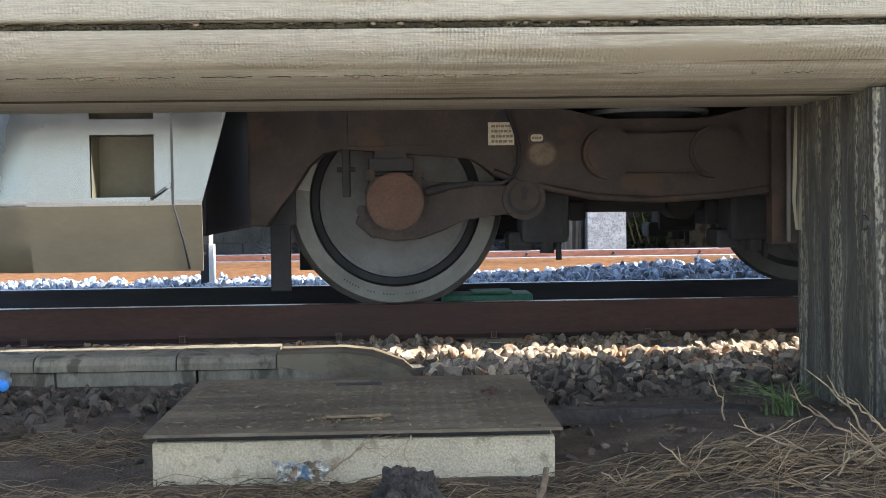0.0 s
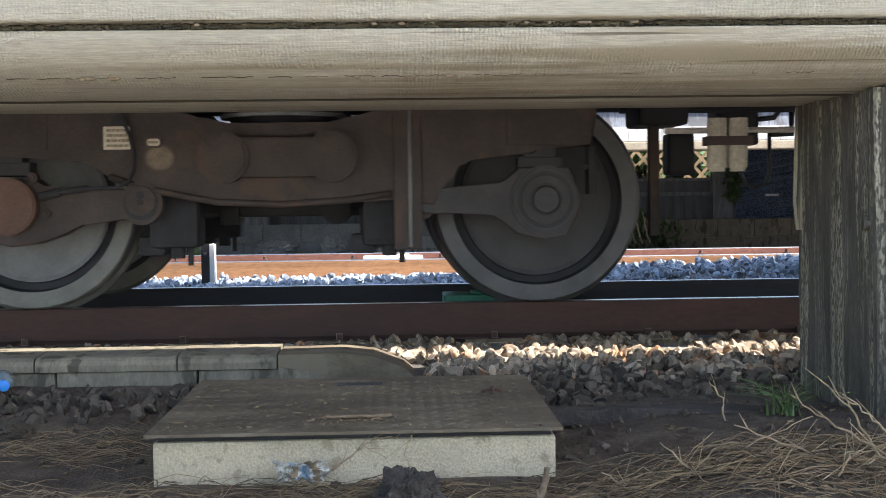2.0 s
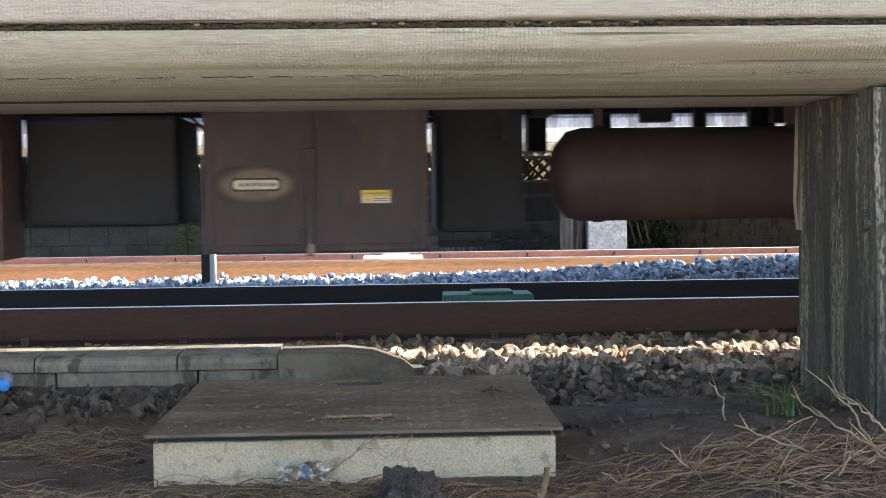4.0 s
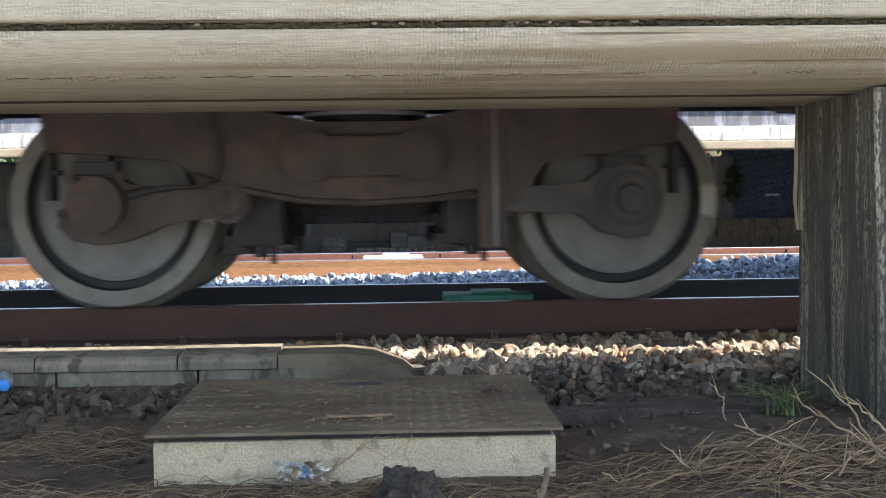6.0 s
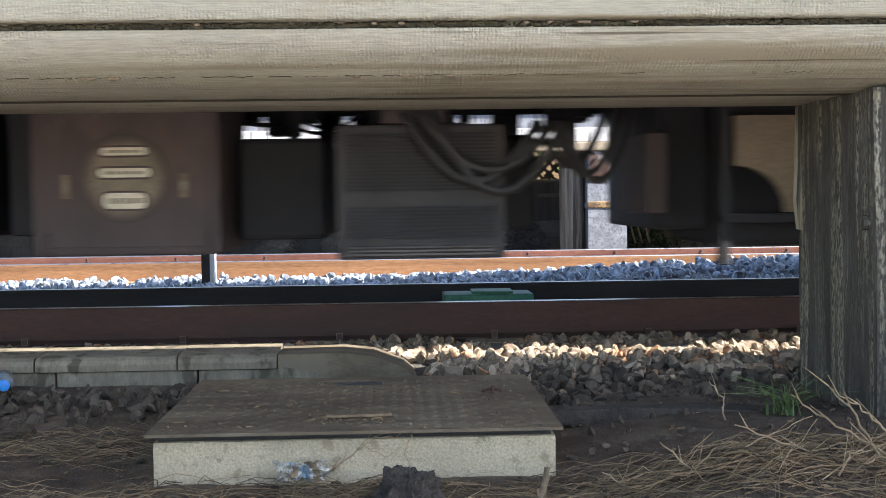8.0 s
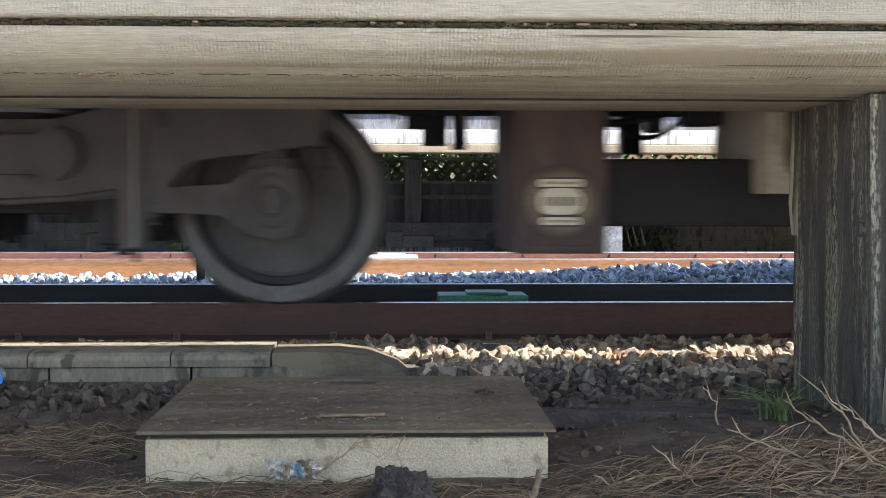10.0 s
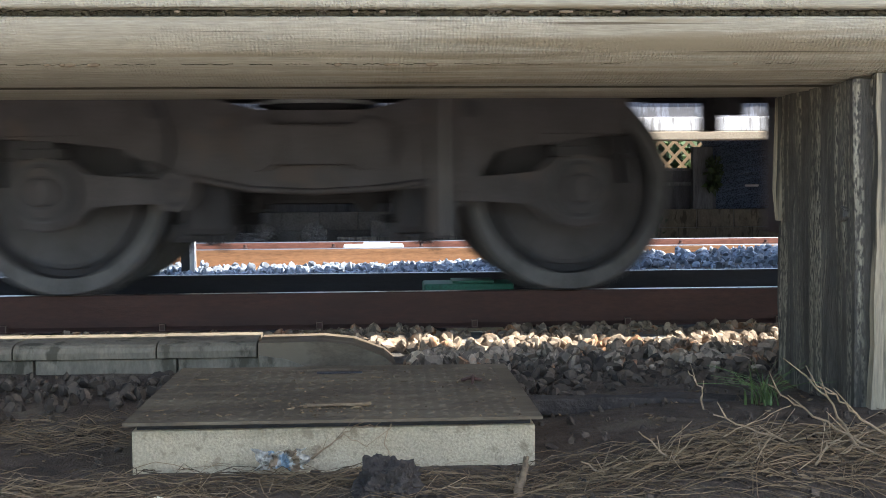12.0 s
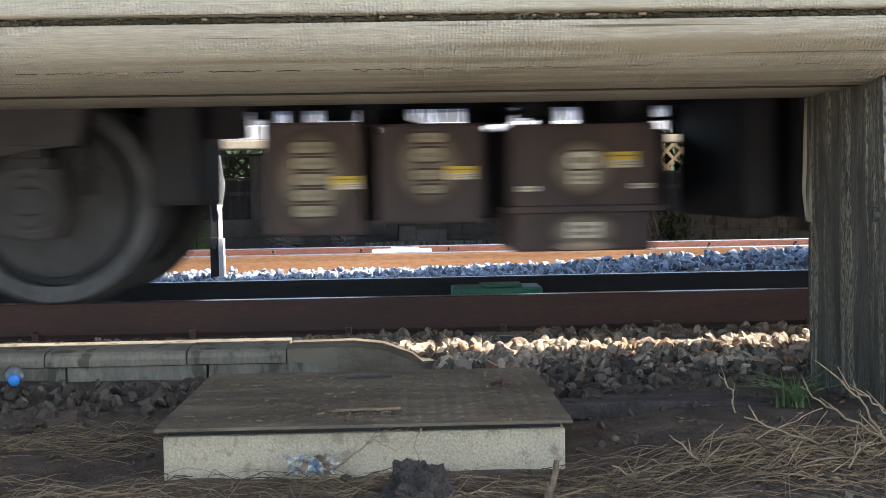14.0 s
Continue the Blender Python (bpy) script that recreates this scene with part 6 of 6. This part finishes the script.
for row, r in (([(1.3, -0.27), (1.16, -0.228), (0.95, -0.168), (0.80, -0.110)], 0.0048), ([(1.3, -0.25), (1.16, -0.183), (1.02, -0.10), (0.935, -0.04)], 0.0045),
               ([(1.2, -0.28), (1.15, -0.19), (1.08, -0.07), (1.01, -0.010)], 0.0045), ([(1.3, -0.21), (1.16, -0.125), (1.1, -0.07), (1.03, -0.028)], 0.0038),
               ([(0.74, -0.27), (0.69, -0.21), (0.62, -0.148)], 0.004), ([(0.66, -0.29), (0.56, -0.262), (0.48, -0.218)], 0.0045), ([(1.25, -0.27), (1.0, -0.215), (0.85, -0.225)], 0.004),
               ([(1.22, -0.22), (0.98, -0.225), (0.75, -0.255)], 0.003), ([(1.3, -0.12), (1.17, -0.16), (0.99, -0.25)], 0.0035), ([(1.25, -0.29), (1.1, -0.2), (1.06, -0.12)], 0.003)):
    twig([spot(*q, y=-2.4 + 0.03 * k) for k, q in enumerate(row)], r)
twig([(0.315, -2.42, -0.275), (0.33, -2.4, -0.235), (0.345, -2.38, -0.19)], 0.013, "short broken brown stake stuck in the soil", "stick_bark")
for pts in ([(-0.17, -2.19, -0.23), (-0.09, -2.185, -0.165), (-0.03, -2.19, -0.2)], [(-0.2, -2.2, -0.25), (-0.12, -2.19, -0.19), (-0.06, -2.185, -0.15), (0.0, -2.19, -0.15)], [(0.03, -2.19, -0.14), (0.01, -2.19, -0.2), (0.05, -2.2, -0.25)], [(-0.42, -2.3, -0.25), (-0.44, -2.28, -0.31), (-0.48, -2.3, -0.28)]):
    twig(pts, 0.0022, "thin dry creeper stem against the concrete")
twig([(0.93, -1.75, -0.22), (0.92, -1.76, -0.14), (0.885, -1.75, -0.09)], 0.003, "thin upright dead stem")


rnd = random.Random(21)
for i in range(24):
    x, y = rnd.uniform(0.45, 1.15), rnd.uniform(-2.5, -2.28)
    a, L = rnd.uniform(-0.9, 0.5), rnd.uniform(0.08, 0.26)
    z = ground_z(x, y) + 0.006
    twig([(x, y, z), (x + L * 0.5 * math.cos(a), y + 0.02, z + rnd.uniform(0.0, 0.05)), (x + L * math.cos(a), y - 0.02, z + max(0, -a) * L * 0.5 + rnd.uniform(0.005, 0.05))], rnd.uniform(0.0018, 0.0034))
for i in range(9):
    x, y = rnd.uniform(-1.1, 0.2), rnd.uniform(-2.5, -2.3)
    z = ground_z(x, y) + 0.005
    twig([(x, y, z), (x + 0.07, y + 0.01, z + rnd.uniform(0, 0.03)), (x + rnd.uniform(0.1, 0.2), y, z + 0.008)], rnd.uniform(0.0015, 0.0026))


def lid_debris():
    """A flat split stick and crumbs of dry stalks on the lid."""
    bm = box(bmesh.new(), -0.105, 0.065, -0.008, 0.008, 0, 0.008, 0, 0.003)
    bmesh.ops.subdivide_edges(bm, edges=[e for e in bm.edges if e.calc_length() > 0.1], cuts=9)
    for v in bm.verts:
        v.co.z += 0.003 * noise.noise((v.co.x * 40, 1, 2))
        v.co.y += 0.006 * noise.noise((v.co.x * 22, 5, 2))
    ob = finish("stick", bm, "stick_bark")
    ob.location, ob.rotation_euler.z = (-0.085, -2.03, -0.125), radians(3)
    tagged(ob, "flat split stick lying on the pit lid", "stick")
    rnd = random.Random(31)
    bm = bmesh.new()
    for i in range(240):
        x, y = (-0.13 + rnd.gauss(0, 0.06), -2.03 + rnd.gauss(0, 0.03)) if i < 110 else (rnd.uniform(-0.6, 0.38), rnd.uniform(-2.19, -1.4))
        r = rnd.uniform(0.0015, 0.004)
        m = Matrix.Translation((x, y, -0.127)) @ Matrix.Rotation(rnd.uniform(0, 3.1), 4, "Z") @ Matrix.Diagonal((rnd.choice((1, 1.4, 5)), 1, 0.7, 1))
        bmesh.ops.create_icosphere(bm, subdivisions=1, radius=r, matrix=m)
    tagged(finish("lid_crumbs", bm, "straw"), "crumbs of soil and dry stalks on the steel lid", "crumbs", kind="stuff")


lid_debris()


def grass_tuft(x, y, count, height, label):
    p = thing("grass_tuft", x, y, ground_z(x, y), label, "grass")
    rnd = random.Random(3)
    for i in range(count):
        a = rnd.uniform(0, 6.28)
        h = height * rnd.uniform(0.5, 1.1)
        out = rnd.uniform(0.35, 1.5) * h
        d = Vector((math.cos(a), 0.5 * math.sin(a), 0))
        s = Vector((-d.y, d.x, 0)).normalized() * rnd.uniform(0.002, 0.0042)
        base = Vector((rnd.gauss(0, 0.016), rnd.gauss(0, 0.012), 0))
        bm = bmesh.new()
        prev = None
        for k in range(5):
            q = k / 4
            c = base + d * out * q * q + Vector((0, 0, h * (q - 0.35 * q * q * out / h)))
            w = s * (1 - q) ** 0.7
            cur = [bm.verts.new(c - w), bm.verts.new(c + Vector((0, 0, 0.0012)) ), bm.verts.new(c + w)]
            if prev:
                bm.faces.new((prev[0], prev[1], cur[1], cur[0]))
                bm.faces.new((prev[1], prev[2], cur[2], cur[1]))
            prev = cur
        part("blade", bm, "grass_blade", p)


grass_tuft(1.12, -1.72, 44, 0.16, "green grass tuft at the foot of the support")
grass_tuft(-0.98, -2.5, 16, 0.035, "tiny green seedling by the path")


def lump(name, x, y, z, size, mat, label, category, seed, rough=0.35):
    bm = bmesh.new()
    bmesh.ops.create_icosphere(bm, subdivisions=5, radius=1)
    for v in bm.verts:
        n = v.co.normalized()
        f = 1 + rough * noise.noise(n * 1.7 + Vector((seed, 0, 0))) + rough * 0.6 * noise.noise(n * 4.5 + Vector((0, seed, 0))) + rough * 0.35 * noise.noise(n * 11) + rough * 0.22 * noise.noise(n * 24)
        v.co = Vector((n.x * size[0], n.y * size[1], n.z * size[2])) * f
    ob = finish(name, bm, mat)
    ob.location = (x, y, z)
    return tagged(ob, label, category)


lump("mud_clod", 0.02, -2.42, -0.25, (0.075, 0.06, 0.075), "mud", "dark crumbly clod of mud before the pit", "clod", 2.0, 0.34)


def foil_wrapper():
    bm = bmesh.new()
    bmesh.ops.create_grid(bm, x_segments=26, y_segments=14, size=1)
    for v in bm.verts:
        x, z = v.co.x * 0.06, v.co.y * 0.024
        k = 1 + 0.5 * noise.noise((v.co.x * 1.7, v.co.y * 1.7, 4))
        n = Vector((x * 30, z * 30, 3))
        v.co = Vector((x * k, 0.02 * noise.noise(n) + 0.012 * noise.noise(n * 3.1), z * k + 0.02 * noise.noise((x * 25, 8, 1)) + 0.007 * noise.noise(n * 2.3)))
    for f in bm.faces:
        c = f.calc_center_median()
        q = noise.noise(c * 38)
        f.material_index = 1 if q > 0.05 and abs(c.x) < 0.025 else (2 if q < -0.2 else 0)
    ob = finish("foil_wrapper", bm, ["foil", "blue_print", "stick_bark"])
    ob.location = (-0.245, -2.215, -0.222)
    ob.modifiers.new("thickness", "SOLIDIFY").thickness = 0.0015
    tagged(ob, "crumpled silver wrapper with a blue print, half soiled", "litter")


foil_wrapper()
lump("paper_scrap", -0.495, -2.42, -0.272, (0.018, 0.012, 0.012), "plate_white", "small crumpled white paper scrap", "litter", 9.0, 0.8)
lump("rock", -1.15, -1.55, -0.225, (0.045, 0.04, 0.03), "stone_dirty", "larger dusty grey rock on the soil", "rock", 12.0, 0.3)
lump("rock", -0.64, 7.2, -0.02, (0.12, 0.1, 0.11), "concrete_dark", "grey boulder before the block wall", "rock", 15.0, 0.3)
lump("rock", -1.2, 7.3, -0.05, (0.2, 0.12, 0.1), "concrete_dark", "low dark boulder before the block wall", "rock", 18.0, 0.3)
lump("rubble_bag", 1.25, 7.3, 0.0, (0.25, 0.15, 0.16), "wood_dark", "dark crumpled sack by the block wall", "sack", 21.0, 0.4)


def bottle():
    p = thing("plastic_bottle", -1.365, -0.93, -0.178, "clear plastic bottle lying with its blue cap outward", "bottle")
    p.rotation_euler.z = radians(17.7)
    bm = bmesh.new()
    lathe(bm, [(0.0, -0.06), (0.014, -0.06), (0.015, -0.045), (0.03, -0.01), (0.033, 0.02), (0.033, 0.1), (0.0, 0.1)], 24, [0] * 6)
    part("body", bm, "clear_plastic", p, smooth=True)
    bm = bmesh.new()
    lathe(bm, [(0.0, -0.078), (0.017, -0.078), (0.0195, -0.074), (0.0195, -0.058), (0.0, -0.058)], 24, [0] * 4)
    part("cap", bm, "blue_cap", p, "blue screw cap", smooth=True)


bottle()
for px in (2.45, 2.52, 2.6):
    twig([(px, 7.3, -0.05), (px - 0.05, 7.28, 0.12), (px - 0.1 + 0.1 * (px - 2.45), 7.25, 0.27)], 0.012, "pale dead stick standing by the block wall")


def buried_board():
    p = thing("edging_board", 0.72, -1.6, ground_z(0.72, -1.6), "dark half-buried timber edging beside the pit", "board")
    bm = bmesh.new()
    box(bm, -0.3, 0.42, -0.03, 0.05, -0.02, 0.03, 0, 0.006)
    bmesh.ops.subdivide_edges(bm, edges=[e for e in bm.edges if e.calc_length() > 0.3], cuts=14)
    for v in bm.verts:
        v.co.z += 0.008 * noise.noise((v.co.x * 7, v.co.y * 9, 2)) - 0.05 * max(0, v.co.x - 0.15)
        v.co.y += 0.006 * noise.noise((v.co.x * 11, 1, v.co.z * 9))
    part("plank", bm, "mud", p, "soil-caked dark plank")


buried_board()


def leaf_litter():
    """Dry curled leaf scraps strewn over the bare soil."""
    rng = random.Random(77)
    bm = bmesh.new()
    for i in range(420):
        x, y = rng.uniform(-1.5, 1.7), rng.uniform(-2.75, -1.45)
        if -0.66 < x < 0.44 and y > -2.24:
            continue
        r, a = rng.uniform(0.006, 0.016), rng.uniform(0, 6.28)
        m = Matrix.Translation((x, y, ground_z(x, y) + r * 0.4)) @ Matrix.Rotation(a, 4, "Z") @ Matrix.Rotation(rng.uniform(-0.7, 0.7), 4, "X")
        vs = [bm.verts.new(m @ Vector(q)) for q in ((-r, 0, 0), (0, -r * 0.45, r * 0.2), (r, 0, 0.3 * r), (0, r * 0.45, r * 0.25), (0, 0, -r * 0.15))]
        for j in range(4):
            bm.faces.new((vs[j], vs[(j + 1) % 4], vs[4]))
    ob = finish("leaf_litter", bm, "straw")
    tagged(ob, "dry brown leaf scraps strewn over dark soil", "leaf litter", kind="stuff")


leaf_litter()


def motions():
    """The train rolls away to -x; every wheelset turns with it."""
    times = [0.1 * i for i in range(141)]
    way = [rolled(t) for t in times]
    for ob, u in MOVERS:
        walk(ob, [(t, pose(u - s, 0, 0)) for t, s in zip(times, way)])
    spin = [i / 10 for i in range(40)] + [4 + i / 15 for i in range(15)] + [5 + i / 30 for i in range(271)]
    turn = [-math.degrees(rolled(t) / RADIUS) for t in spin]
    for axle, x in AXLES:
        walk(axle, [(t, pose(x, 0, RADIUS, 0, a, 0)) for t, a in zip(spin, turn)])


motions()
